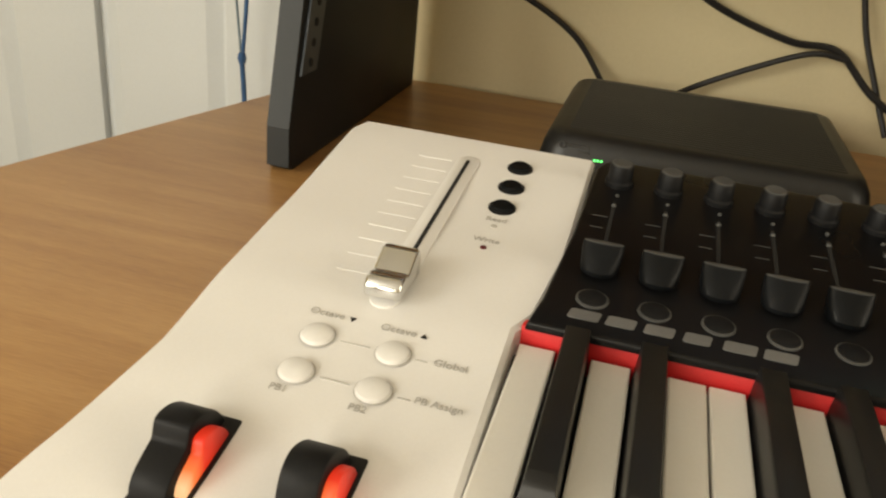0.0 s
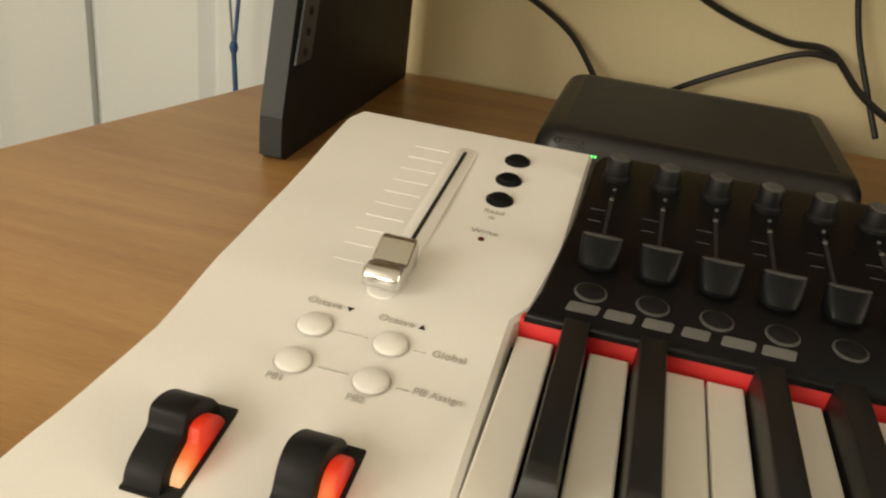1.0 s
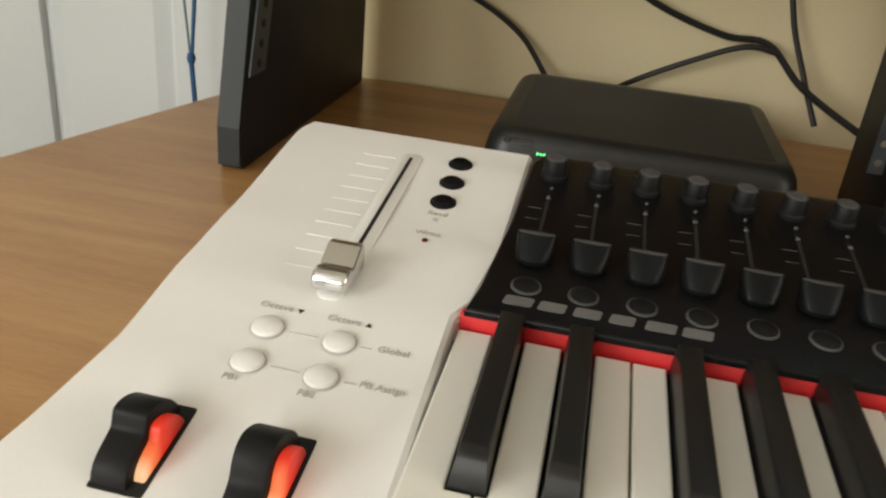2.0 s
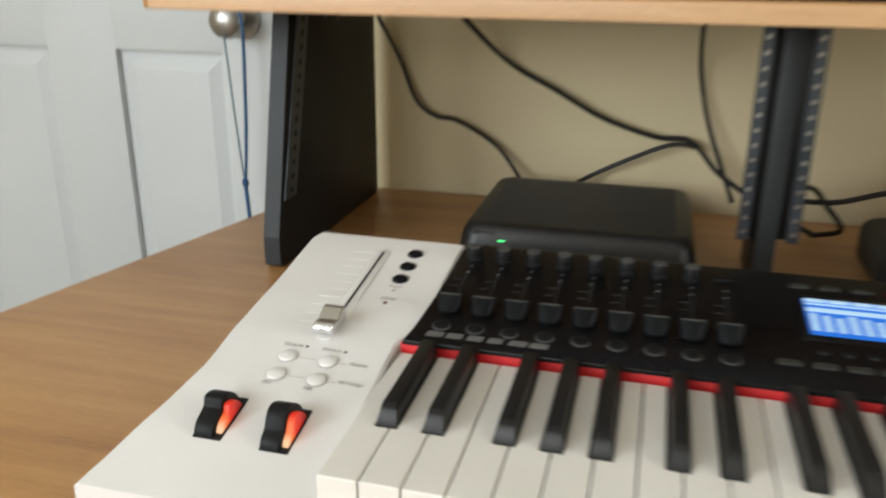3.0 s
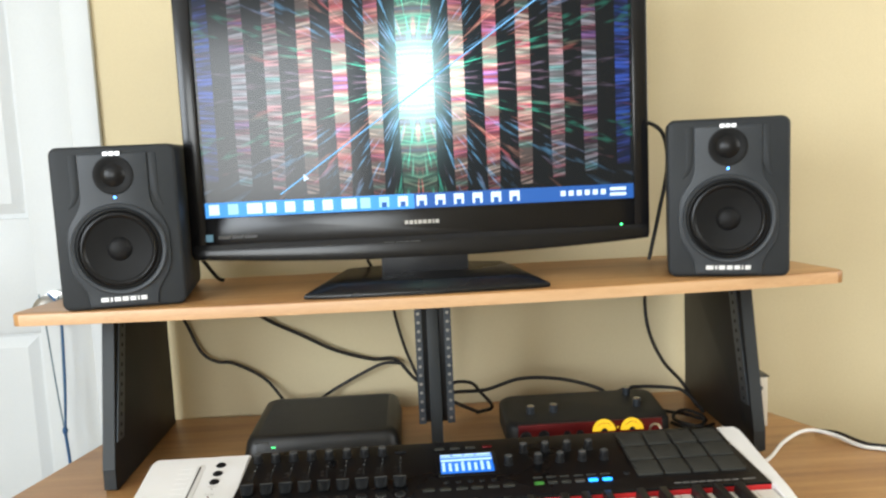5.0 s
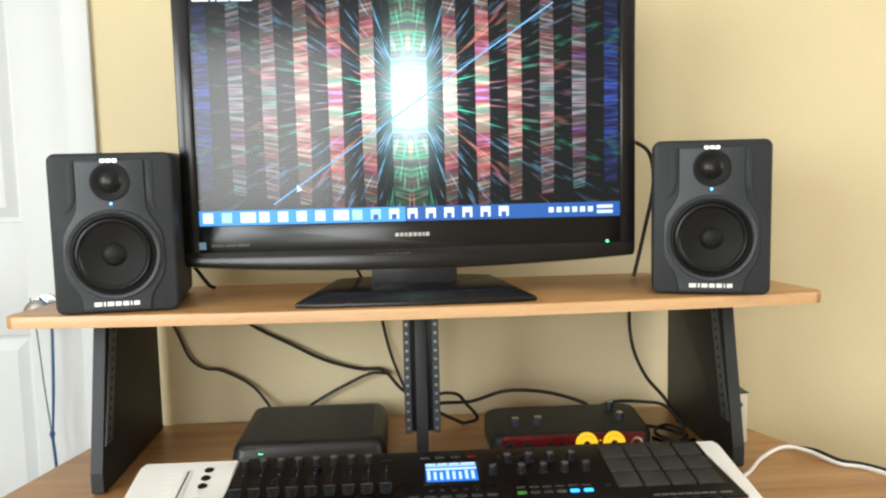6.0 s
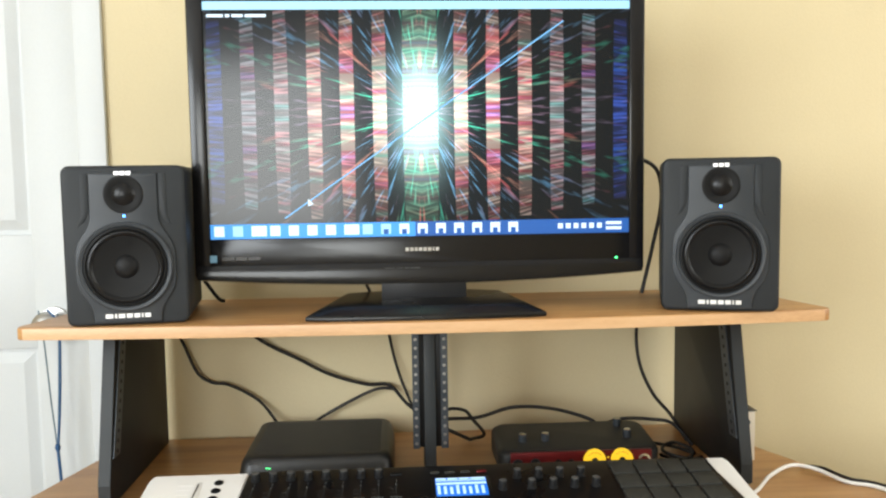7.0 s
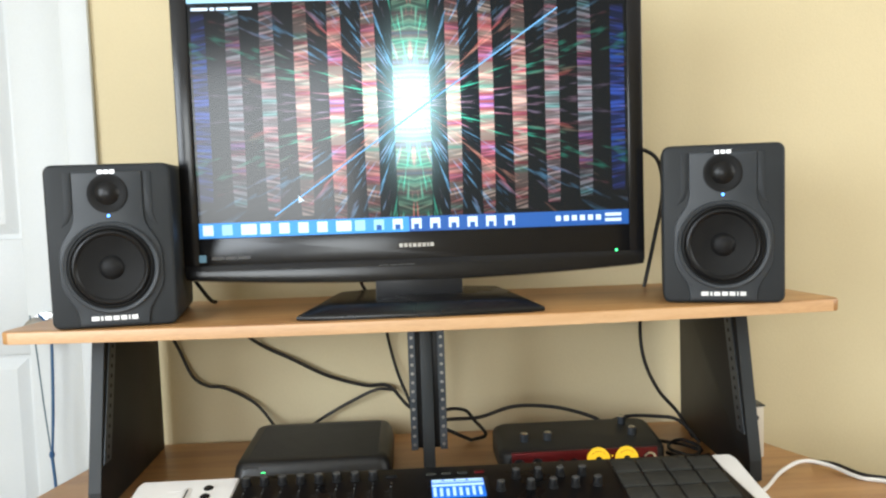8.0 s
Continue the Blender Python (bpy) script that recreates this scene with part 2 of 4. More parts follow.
def smooth_path(pts, n=10):
    out = []
    P = [Vector(p) for p in pts]
    P = [2 * P[0] - P[1]] + P + [2 * P[-1] - P[-2]]
    for i in range(1, len(P) - 2):
        a, b_, c, d = P[i - 1:i + 3]
        for k in range(n):
            t = k / n
            out.append(0.5 * (2 * b_ + (c - a) * t + (2 * a - 5 * b_ + 4 * c - d) * t * t + (3 * b_ - a - 3 * c + d) * t ** 3))
    return out + [P[-2]]


def tube(pts, radius, seg=8, n=10):
    line = smooth_path(pts, n)
    b, rings = bmesh.new(), []
    side = None
    for i, p in enumerate(line):
        d = (line[min(i + 1, len(line) - 1)] - line[max(i - 1, 0)]).normalized()
        if side is None:
            side = d.orthogonal().normalized()
        side = (side - d * side.dot(d)).normalized()
        up = d.cross(side)
        rings.append([b.verts.new(p + radius * (math.cos(2 * math.pi * k / seg) * side + math.sin(2 * math.pi * k / seg) * up)) for k in range(seg)])
    for p, q in zip(rings, rings[1:]):
        for k in range(seg):
            b.faces.new((p[k], p[(k + 1) % seg], q[(k + 1) % seg], q[k]))
    b.faces.new(rings[0][::-1])
    b.faces.new(rings[-1])
    return b


def words(name, text, size, m, material, parent):
    """Lettering as a thin mesh, with the built-in font."""
    cu = bpy.data.curves.new(name, "FONT")
    cu.body, cu.size, cu.extrude, cu.align_x = text, size, 0.0001, "CENTER"
    tmp = bpy.data.objects.new(name, cu)
    me = bpy.data.meshes.new_from_object(tmp)
    bpy.data.objects.remove(tmp)
    bm = bmesh.new()
    bm.from_mesh(me)
    bpy.data.meshes.remove(me)
    bmesh.ops.transform(bm, verts=bm.verts, matrix=m)
    return part(name, bm, material, parent, "", False)


def badge(parent, x0, x1, z0, z1, widths, y, material, backing, name="badge"):
    """A thin plate that carries plain bars in place of lettering."""
    plate_ = part(name, box((x0 - 0.001, y - 0.0002, z0 - 0.001), (x1 + 0.001, y + 0.0002, z1 + 0.001)), backing, parent, "", False)
    total, x = sum(widths) + 0.3 * (len(widths) - 1), x0
    unit = (x1 - x0) / total
    for w in widths:
        part("bar", box((x, y - 0.0008, z0), (x + w * unit, y - 0.0003, z1)), material, plate_, "plain pale bar", False)
        x += (w + 0.3) * unit

# ---- the room ----
X0, X1, Y0, CEIL, FLOOR = -1.7, 2.7, -3.0, 2.45 - K, -K
DOOR_R, DOOR_L, DOOR_TOP = -0.392, -1.152, 2.03 - K

b = box((X0, Y0, FLOOR - 0.1), (X1, WALL + 0.1, FLOOR))
solo("floor", b, MAT_FLOOR, "beige short-pile carpet floor", "floor", kind="structure")
b = box((X0 - 0.1, Y0 - 0.1, CEIL), (X1 + 0.1, WALL + 0.1, CEIL + 0.1))
solo("ceiling", b, MAT_CEIL, "plain white painted ceiling", "ceiling", kind="structure")
b = box((DOOR_R, WALL, FLOOR), (X1 + 0.1, WALL + 0.1, CEIL))
box((X0 - 0.1, WALL, FLOOR), (DOOR_L, WALL + 0.1, CEIL), bm=b)
box((DOOR_L, WALL, DOOR_TOP), (DOOR_R, WALL + 0.1, CEIL), bm=b)
solo("wall_north", b, MAT_WALL, "cream painted wall with fine orange-peel texture", "wall", kind="structure", smooth=False)


def holed_wall(name, along, at, out, lo, hi, hole):
    """A wall with a window's opening. along: 0 for x, 1 for y."""
    b = bmesh.new()
    a0, a1, h0, h1 = hole
    for s0, s1, z0, z1 in ((lo, a0, FLOOR, CEIL), (a1, hi, FLOOR, CEIL), (a0, a1, FLOOR, h0), (a0, a1, h1, CEIL)):
        p, q = (min(at, out), max(at, out))
        if along == 1:
            box((p, s0, z0), (q, s1, z1), bm=b)
        else:
            box((s0, p, z0), (s1, q, z1), bm=b)
    return solo(name, b, MAT_WALL, "unseen cream painted wall with a window opening", "wall", kind="structure", smooth=False)


holed_wall("wall_west", 1, X0, X0 - 0.1, Y0, WALL, (-2.4, -1.0, 0.97 - K, 2.27 - K))
# the east opening and its frame are assumed, made for the added lamp
holed_wall("wall_east", 1, X1, X1 + 0.1, Y0, WALL, (-1.2, 0.1, 1.07 - K, 2.37 - K))
holed_wall("wall_south", 0, Y0, Y0 - 0.1, X0, X1, (-1.15, 0.05, 0.85 - K, 2.05 - K))


def window_frame(name, along, at, hole):
    w = thing(name, (at, (hole[0] + hole[1]) / 2, hole[2]) if along else ((hole[0] + hole[1]) / 2, at, hole[2]), "unseen white window frame with a middle bar", "window", kind="structure")
    a0, a1, h0, h1 = hole
    mid = (a0 + a1) / 2
    for s0, s1, z0, z1 in ((a0, a0 + 0.05, h0, h1), (a1 - 0.05, a1, h0, h1), (mid - 0.03, mid + 0.03, h0 + 0.05, h1 - 0.05), (a0 + 0.05, a1 - 0.05, h0, h0 + 0.05), (a0 + 0.05, a1 - 0.05, h1 - 0.05, h1)):
        lo, hi = ((at - 0.03, s0, z0), (at + 0.03, s1, z1)) if along else ((s0, at - 0.03, z0), (s1, at + 0.03, z1))
        part("window_bar", box(lo, hi, 0.004), MAT_DOOR, w)


window_frame("window_1", 1, X0 - 0.06, (-2.4, -1.0, 0.97 - K, 2.27 - K))
window_frame("assumed_east_window", 1, X1 + 0.06, (-1.2, 0.1, 1.07 - K, 2.37 - K))
window_frame("window_2", 0, Y0 - 0.06, (-1.15, 0.05, 0.85 - K, 2.05 - K))

# the closed six-panel door and its casing
door = thing("door_1", (-0.77, WALL, FLOOR), "closed white six-panel interior door", "door", kind="structure")
DY = WALL + 0.012
part("door_leaf", box((DOOR_L + 0.004, DY + 0.012, FLOOR + 0.01), (DOOR_R - 0.004, DY + 0.045, DOOR_TOP - 0.004)), MAT_DOOR, door)
cols = ((-1.035, -0.818), (-0.690, -0.500))
zs = ((0.20 - K, 0.937 - K), (1.165 - K, 1.66 - K), (1.75 - K, 1.93 - K))
for x0, x1, z0, z1 in [(DOOR_L + 0.004, -1.035, FLOOR + 0.01, DOOR_TOP - 0.004), (-0.818, -0.690, FLOOR + 0.01, DOOR_TOP - 0.004), (-0.500, DOOR_R - 0.004, FLOOR + 0.01, DOOR_TOP - 0.004)]:
    part("stile", box((x0, DY, z0), (x1, DY + 0.014, z1), 0.003), MAT_DOOR, door)
for c0, c1 in cols:
    for z0, z1 in ((FLOOR + 0.01, 0.20 - K), (0.937 - K, 1.165 - K), (1.66 - K, 1.75 - K), (1.93 - K, DOOR_TOP - 0.004)):
        part("rail", box((c0 - 0.002, DY + 0.0005, z0), (c1 + 0.002, DY + 0.014, z1), 0.002), MAT_DOOR, door)
    for z0, z1 in zs:
        g = 0.03
        b = bmesh.new()
        lo = [b.verts.new(p) for p in ((c0 + 0.008, DY + 0.0125, z0 + 0.008), (c1 - 0.008, DY + 0.0125, z0 + 0.008), (c1 - 0.008, DY + 0.0125, z1 - 0.008), (c0 + 0.008, DY + 0.0125, z1 - 0.008))]
        hi = [b.verts.new(p) for p in ((c0 + g, DY + 0.004, z0 + g), (c1 - g, DY + 0.004, z0 + g), (c1 - g, DY + 0.004, z1 - g), (c0 + g, DY + 0.004, z1 - g))]
        b.faces.new(hi)
        for i in range(4):
            b.faces.new((lo[i], lo[(i + 1) % 4], hi[(i + 1) % 4], hi[i]))
        part("raised_panel", b, MAT_DOOR, door, smooth=False)
part("door_knob", lathe([(0, -0.066), (0.014, -0.065), (0.024, -0.057), (0.027, -0.046), (0.022, -0.034), (0.012, -0.026), (0.011, -0.01), (0.03, -0.007), (0.031, 0.0)], (-0.462, DY, 0.165), (0, 1, 0)), MAT_NICKEL, door, "dull nickel round knob")
casing = thing("trim", (DOOR_R, WALL, FLOOR), "white painted door casing", "door casing", kind="structure")
for x0, x1, z0, z1 in ((DOOR_R + 0.001, DOOR_R + 0.055, FLOOR, DOOR_TOP + 0.05), (DOOR_L - 0.055, DOOR_L - 0.001, FLOOR, DOOR_TOP + 0.05), (DOOR_L, DOOR_R, DOOR_TOP + 0.002, DOOR_TOP + 0.05)):
    part("casing_board", box((x0, WALL - 0.014, z0), (x1, WALL - 0.0005, z1), 0.004), MAT_DOOR, casing)

# ---- desk and hutch ----
desk = thing("desk", (0.28, 0.3, FLOOR), "wide beech-laminate studio desk with tapered sides", "desk")
outline = [(-0.585, -0.25), (1.30, -0.25), (0.825, 0.795), (-0.312, 0.795)]
part("desktop", prism(outline, DESK - 0.028, DESK, 0.003), MAT_WOOD, desk)
for x0, x1 in ((-0.40, -0.375), (0.95, 0.975)):
    part("side_panel", box((x0, -0.1, FLOOR), (x1, 0.45, DESK - 0.028), 0.002), MAT_BLACKWOOD, desk)

SH = 0.226           # top of the raised shelf
shelf = thing("raised_shelf", (0.28, 0.55, SH - 0.02), "long beech-laminate monitor shelf with a bowed front edge", "shelf")
front = [(-0.335 + 1.23 * i / 24, 0.398 - 0.026 * (1 - ((i - 12) / 12) ** 2)) for i in range(25)]
corner = [(0.905, 0.402), (0.91, 0.415), (0.85, 0.66), (-0.29, 0.66), (-0.348, 0.415), (-0.345, 0.402)]
part("board", prism(front + corner, SH - 0.020, SH - 0.0006, 0.003), MAT_WOOD, shelf)
edge = bmesh.new()
rows_ = []
for x, y in front:
    rows_.append([edge.verts.new((x, y - 0.0012, SH - 0.019)), edge.verts.new((x, y - 0.0016, SH - 0.010)), edge.verts.new((x, y - 0.0006, SH - 0.0025))])
for p, q in zip(rows_, rows_[1:]):
    for i in range(2):
        edge.faces.new((p[i], q[i], q[i + 1], p[i + 1]))
part("edge_band", edge, MAT_EDGE, shelf, "paler wooden edge band")


def rack_strip(parent, x0, x1, y, z0, z1, facing):
    """A steel rack rail with its row of square holes and screws."""
    rail = part("rack_rail", box((x0, y, z0), (x1, y + 0.002, z1), 0.0004, 1), MAT_STEEL, parent, "punched zinc rack rail")
    xm, n = (x0 + x1) / 2, int((z1 - z0) / 0.0148)
    for i in range(n):
        zc = z0 + 0.009 + i * 0.0148
        part("rail_hole", lathe([(0.0, -0.0009), (0.0025, -0.0008), (0.0028, 0.0)], (xm, y, zc), (0, 1, 0), 10), MAT_NICKEL, rail)
    return rail


def hutch_side(name, x_out, x_in, label):
    """One black upright under the shelf: slanted front with a clipped foot, rail set back on the inner face."""
    ob = thing(name, ((x_out + x_in) / 2, 0.6, DESK), label, "shelf upright")
    a, c = min(x_out, x_in), max(x_out, x_in)
    prof = [(0.452, DESK), (0.775, DESK), (0.775, SH - 0.0205), (0.505, SH - 0.0205), (0.446, DESK + 0.036), (0.446, DESK + 0.005)]
    part("board", prism(prof, a, c, 0.0012, "x"), MAT_BLACKWOOD, ob)
    strip = bmesh.new()
    v = [strip.verts.new(p) for p in ((a + 0.0006, 0.4450, DESK + 0.004), (c - 0.0006, 0.4450, DESK + 0.004), (c - 0.0006, 0.4450, DESK + 0.036), (a + 0.0006, 0.4450, DESK + 0.036), (c - 0.0006, 0.504, SH - 0.021), (a + 0.0006, 0.504, SH - 0.021))]
    strip.faces.new(v[:4])
    strip.faces.new((v[3], v[2], v[4], v[5]))
    part("edge_band", strip, MAT_BLACKEDGE, ob, "charcoal edge band", False)
    inner = x_in
    s = 1 if x_in > x_out else -1
    lean = 0.30
    prof = [(0.460, 0.0), (0.490, 0.0), (0.490 + lean * 0.2, 0.2), (0.460 + lean * 0.2, 0.2)]
    rail = part("rack_rail", prism(prof, min(inner + s * 0.0005, inner + s * 0.0025), max(inner + s * 0.0005, inner + s * 0.0025), 0.0003, "x", 1), MAT_STEEL, ob, "punched zinc rack rail")
    for i in range(13):
        zc = 0.008 + i * 0.0152
        # dark discs paint in the shade of the punched holes
        part("rail_hole", lathe([(0.0, 0.0007), (0.0034, 0.0006), (0.0036, 0.0)], (inner + s * 0.0026, 0.475 + lean * zc, zc), (s, 0, 0), 10), MAT_DARK, rail)
    for y, z in ((0.60, SH - 0.035), (0.64, SH - 0.042), (0.66, SH - 0.033)):
        part("cam_fitting", lathe([(0.0, 0.0012), (0.005, 0.001), (0.0055, 0.0)], (inner, y, z), (s, 0, 0), 12), MAT_STEEL, ob, "small metal fitting")
    return ob


hutch_side("hutch_upright", -0.255, -0.235, "black melamine upright carrying the wooden shelf")
hutch_side("hutch_upright", 0.805, 0.785, "black melamine upright beside the red preamp")
post = thing("centre_post", (0.275, 0.5, DESK), "black centre post with rack rails under the shelf", "rack post")
part("board", box((0.266, 0.503, DESK), (0.284, 0.62, SH - 0.0205), 0.001), MAT_BLACKWOOD, post)
part("front_band", box((0.2655, 0.500, DESK), (0.2845, 0.5028, SH - 0.0205), 0.0005), MAT_BLACKEDGE, post)
part("bracket", box((0.25, 0.508, -0.012), (0.2655, 0.511, SH - 0.021), 0.0003), MAT_BLACKWOOD, post)
part("bracket", box((0.2845, 0.508, -0.012), (0.302, 0.511, SH - 0.021), 0.0003), MAT_BLACKWOOD, post)
rack_strip(post, 0.2460, 0.2575, 0.503, -0.014, SH - 0.021, 1)
rack_strip(post, 0.2935, 0.3055, 0.503, -0.014, SH - 0.021, 1)

# ---- the keyboard controller ----


def between(pts, y):
    """Height of the case's top at y, through a row of (y, z)."""
    for (y0, z0), (y1, z1) in zip(pts, pts[1:]):
        if y <= y1:
            t = (y - y0) / (y1 - y0)
            t = t * t * (3 - 2 * t) * 0.35 + t * 0.65
            return z0 + (z1 - z0) * t
    return pts[-1][1]


WING = [(-0.03, -0.029), (0.0, -0.0225), (0.05, -0.0125), (0.10, -0.0025), (0.15, 0.0068), (0.20, 0.0128), (0.302, 0.0255)]


def wz(y):
    return between(WING, y)


def pz(y):
    return 0.0095 + (y - 0.15) * 0.118


KBY0, KBY1 = -0.011, 0.302
kb = thing("midi_keyboard", (0.286, 0.14, DESK), "white 49-key controller keyboard with a glossy black control panel", "keyboard")


def shell(name, x_left, x_right, n=28, y0=KBY0, y1=KBY1, round_corner=0.0):
    """A cheek of the white case: curved top, rolled rim, short skirt."""
    b = bmesh.new()
    rows_ = []
    for j in range(n + 1):
        y = y0 + (y1 - y0) * j / n
        xl, xr = x_left(y), x_right(y)
        if round_corner and y > y1 - round_corner:
            d = round_corner - math.sqrt(max(0, round_corner ** 2 - (y - y1 + round_corner) ** 2))
            xl, xr = (xl + d, xr) if x_left(y1) < 0.2 else (xl, xr - d)
        z = wz(y)
        xs = [xl, xl + 0.0006, xl + 0.0025] + [xl + 0.0025 + (xr - xl - 0.005) * i / 6 for i in range(1, 6)] + [xr - 0.0025, xr - 0.0006, xr]
        dz = [-0.012, -0.0018, 0, 0, 0, 0, 0, 0, 0, -0.0018, -0.012]
        rows_.append([b.verts.new((x, y, z + d)) for x, d in zip(xs, dz)])
    for p, q in zip(rows_, rows_[1:]):
        for i in range(len(p) - 1):
            b.faces.new((p[i], p[i + 1], q[i + 1], q[i]))
    for r, s in ((rows_[0], 1), (rows_[-1], -1)):
        low = [b.verts.new((v.co.x, v.co.y, min(v.co.z, wz(v.co.y) - 0.012))) for v in r]
        for i in range(len(r) - 1):
            f = (r[i], r[i + 1], low[i + 1], low[i])
            if len({tuple(v.co) for v in f}) == 4:
                b.faces.new(f)
    return part(name, b, MAT_WHITE, kb)


def flare(y):
    return -0.1245 - 0.0195 * max(0.0, (0.097 - y) / 0.105) - 0.002 * max(0.0, (y - 0.2) / 0.1)


shell("left_cheek", flare, lambda y: -0.0012 if y < 0.149 else 0.0035 + 0.006 * min(1, (y - 0.149) / 0.05), round_corner=0.004)
shell("right_cheek", lambda y: 0.6827 if y < 0.149 else 0.6795 - 0.012 * min(1, (y - 0.149) / 0.1), lambda y: 0.7 + 0.004 * max(0, (0.1 - y) / 0.1), round_corner=0.004)
part("front_slip", box((-0.0012, KBY0, -0.036), (0.6827, -0.0012, -0.0215), 0.002), MAT_WHITE, kb, "white slip in front of the keys")
part("case_base", prism([(-0.112, 0.004), (0.690, 0.004), (0.692, 0.296), (-0.115, 0.296)], DESK + 0.006, -0.036, 0.004), MAT_RUBBER, kb, "black lower case")
part("back_wall", box((-0.12, 0.2965, DESK + 0.012), (0.694, 0.3008, 0.012), 0.002), MAT_WHITE, kb)
for x in (-0.1, 0.67):
    for y in (0.02, 0.27):
        part("foot", lathe([(0, 0), (0.009, 0), (0.0095, 0.0065), (0, 0.0066)], (x, y, DESK), (0, 0, 1), 16), MAT_RUBBER, kb)
part("key_bed", box((-0.0005, -0.001, -0.034), (0.682, 0.148, -0.021)), MAT_DARK, kb, "dark bed under the keys")

# white keys with notches for the black ones
PITCH, OCT = 0.0235, 0.1645
BLACKS = (0.02115, 0.04935, 0.09064, 0.1175, 0.14436)
HALF = 0.0067
YB, YR = 0.0535, 0.1465


def white_key(left, right, cut_l, cut_r):
    g = 0.0005
    pts = [(left + g, 0.0), (right - g, 0.0)]
    pts += [(right - g, YB), (cut_r, YB), (cut_r, YR)] if cut_r else [(right - g, YR)]
    pts += [(cut_l, YR), (cut_l, YB), (left + g, YB)] if cut_l else [(left + g, YR)]
    b = prism(pts, -0.0205, 0.0)
    top = [e for e in b.edges if all(v.co.z > -0.001 for v in e.verts)]
    front_v = [e for e in b.edges if all(v.co.y < 0.001 for v in e.verts) and abs(e.verts[0].co.z - e.verts[1].co.z) > 0.01]
    bmesh.ops.bevel(b, geom=top + front_v, offset=0.0009, segments=2, profile=0.5, affect="EDGES")
    return b


for i in range(29):
    o, k = divmod(i, 7)
    left, right = i * PITCH, (i + 1) * PITCH
    lb = {1: 0, 2: 1, 4: 2, 5: 3, 6: 4}.get(k)
    rb = {0: 0, 1: 1, 3: 2, 4: 3, 5: 4}.get(k)
    if i == 28:
        lb = rb = None
    cl = o * OCT + BLACKS[lb] + HALF if lb is not None else None
    cr = o * OCT + BLACKS[rb] - HALF if rb is not None else None
    part("white_key", white_key(left, right, cl, cr), MAT_KEY, kb, smooth=False)


def black_key(xc):
    """A tapered sharp: sloping front, narrow flat top, skirts that widen to the bed."""
    b = bmesh.new()
    w0, w1, zb, zt = 0.0061, 0.0046, -0.012, 0.0115
    sections = [(0.0545, zb, w0), (0.0545, 0.0005, w0), (0.0592, 0.0094, w1 + 0.0002), (0.0626, zt, w1), (0.1475, zt + 0.0004, w1), (0.1475, zb, w0)]
    ring = [[b.verts.new((xc - w, y, z)), b.verts.new((xc + w, y, z))] for y, z, w in sections]
    for p, q in zip(ring, ring[1:] + ring[:1]):
        b.faces.new((p[0], p[1], q[1], q[0]))
    b.faces.new([p[0] for p in ring][::-1])
    b.faces.new([p[1] for p in ring])
    bmesh.ops.recalc_face_normals(b, faces=b.faces)
    edges = [e for e in b.edges if all(v.co.z > 0.009 for v in e.verts)]
    bmesh.ops.bevel(b, geom=edges, offset=0.0010, segments=2, profile=0.5, affect="EDGES")
    return b


for o in range(4):
    for c in BLACKS:
        part("black_key", black_key(o * OCT + c), MAT_BKEY, kb)
part("red_strip", box((-0.0002, 0.1485, -0.01), (0.6815, 0.1545, 0.0065), 0.0012), MAT_RED, kb, "red strip along the keys' back")

# glossy black control panel
b = bmesh.new()
pan = [(0.0015, 0.1475), (0.6805, 0.1475), (0.669, 0.26), (0.668, 0.3)] + [(0.668 - 0.006 * (1 - math.cos(a)), 0.3 + 0.003 * math.sin(a)) for a in (0.8, 1.57)] + [(0.022, 0.303), (0.014, 0.299), (0.0105, 0.290), (0.0085, 0.22), (0.0045, 0.165)]
top_v = [b.verts.new((x, y, pz(y))) for x, y in pan]
low_v = [b.verts.new((x, y, pz(y) - 0.0035 - (0.01 if y > 0.2 else 0))) for x, y in pan]
b.faces.new(top_v)
for i in range(len(pan)):
    j = (i + 1) % len(pan)
    b.faces.new((top_v[i], low_v[i], low_v[j], top_v[j]))
bmesh.ops.recalc_face_normals(b, faces=b.faces)
bmesh.ops.bevel(b, geom=[e for e in b.edges if all(v in top_v for v in e.verts)], offset=0.0016, segments=3, profile=0.5, affect="EDGES")
part("control_panel", b, MAT_PANEL, kb, "glossy black control panel")
UP = Vector((0, -0.117, 0.993))


def on_panel(bm_profile, x, y, name, material, parent=kb, seg=20, label=""):
    return part(name, lathe(bm_profile, (x, y, pz(y)), UP, seg), material, parent, label)


def plate_on_panel(x0, y0, x1, y1, h, r, name, material, parent=kb, bevel=0.0006, label=""):
    b = prism(rounded(x0, y0, x1, y1, r, 3), 0.0, h, bevel)
    for v in b.verts:
        v.co.z += pz(v.co.y) - 0.0004
    return part(name, b, material, parent, label)


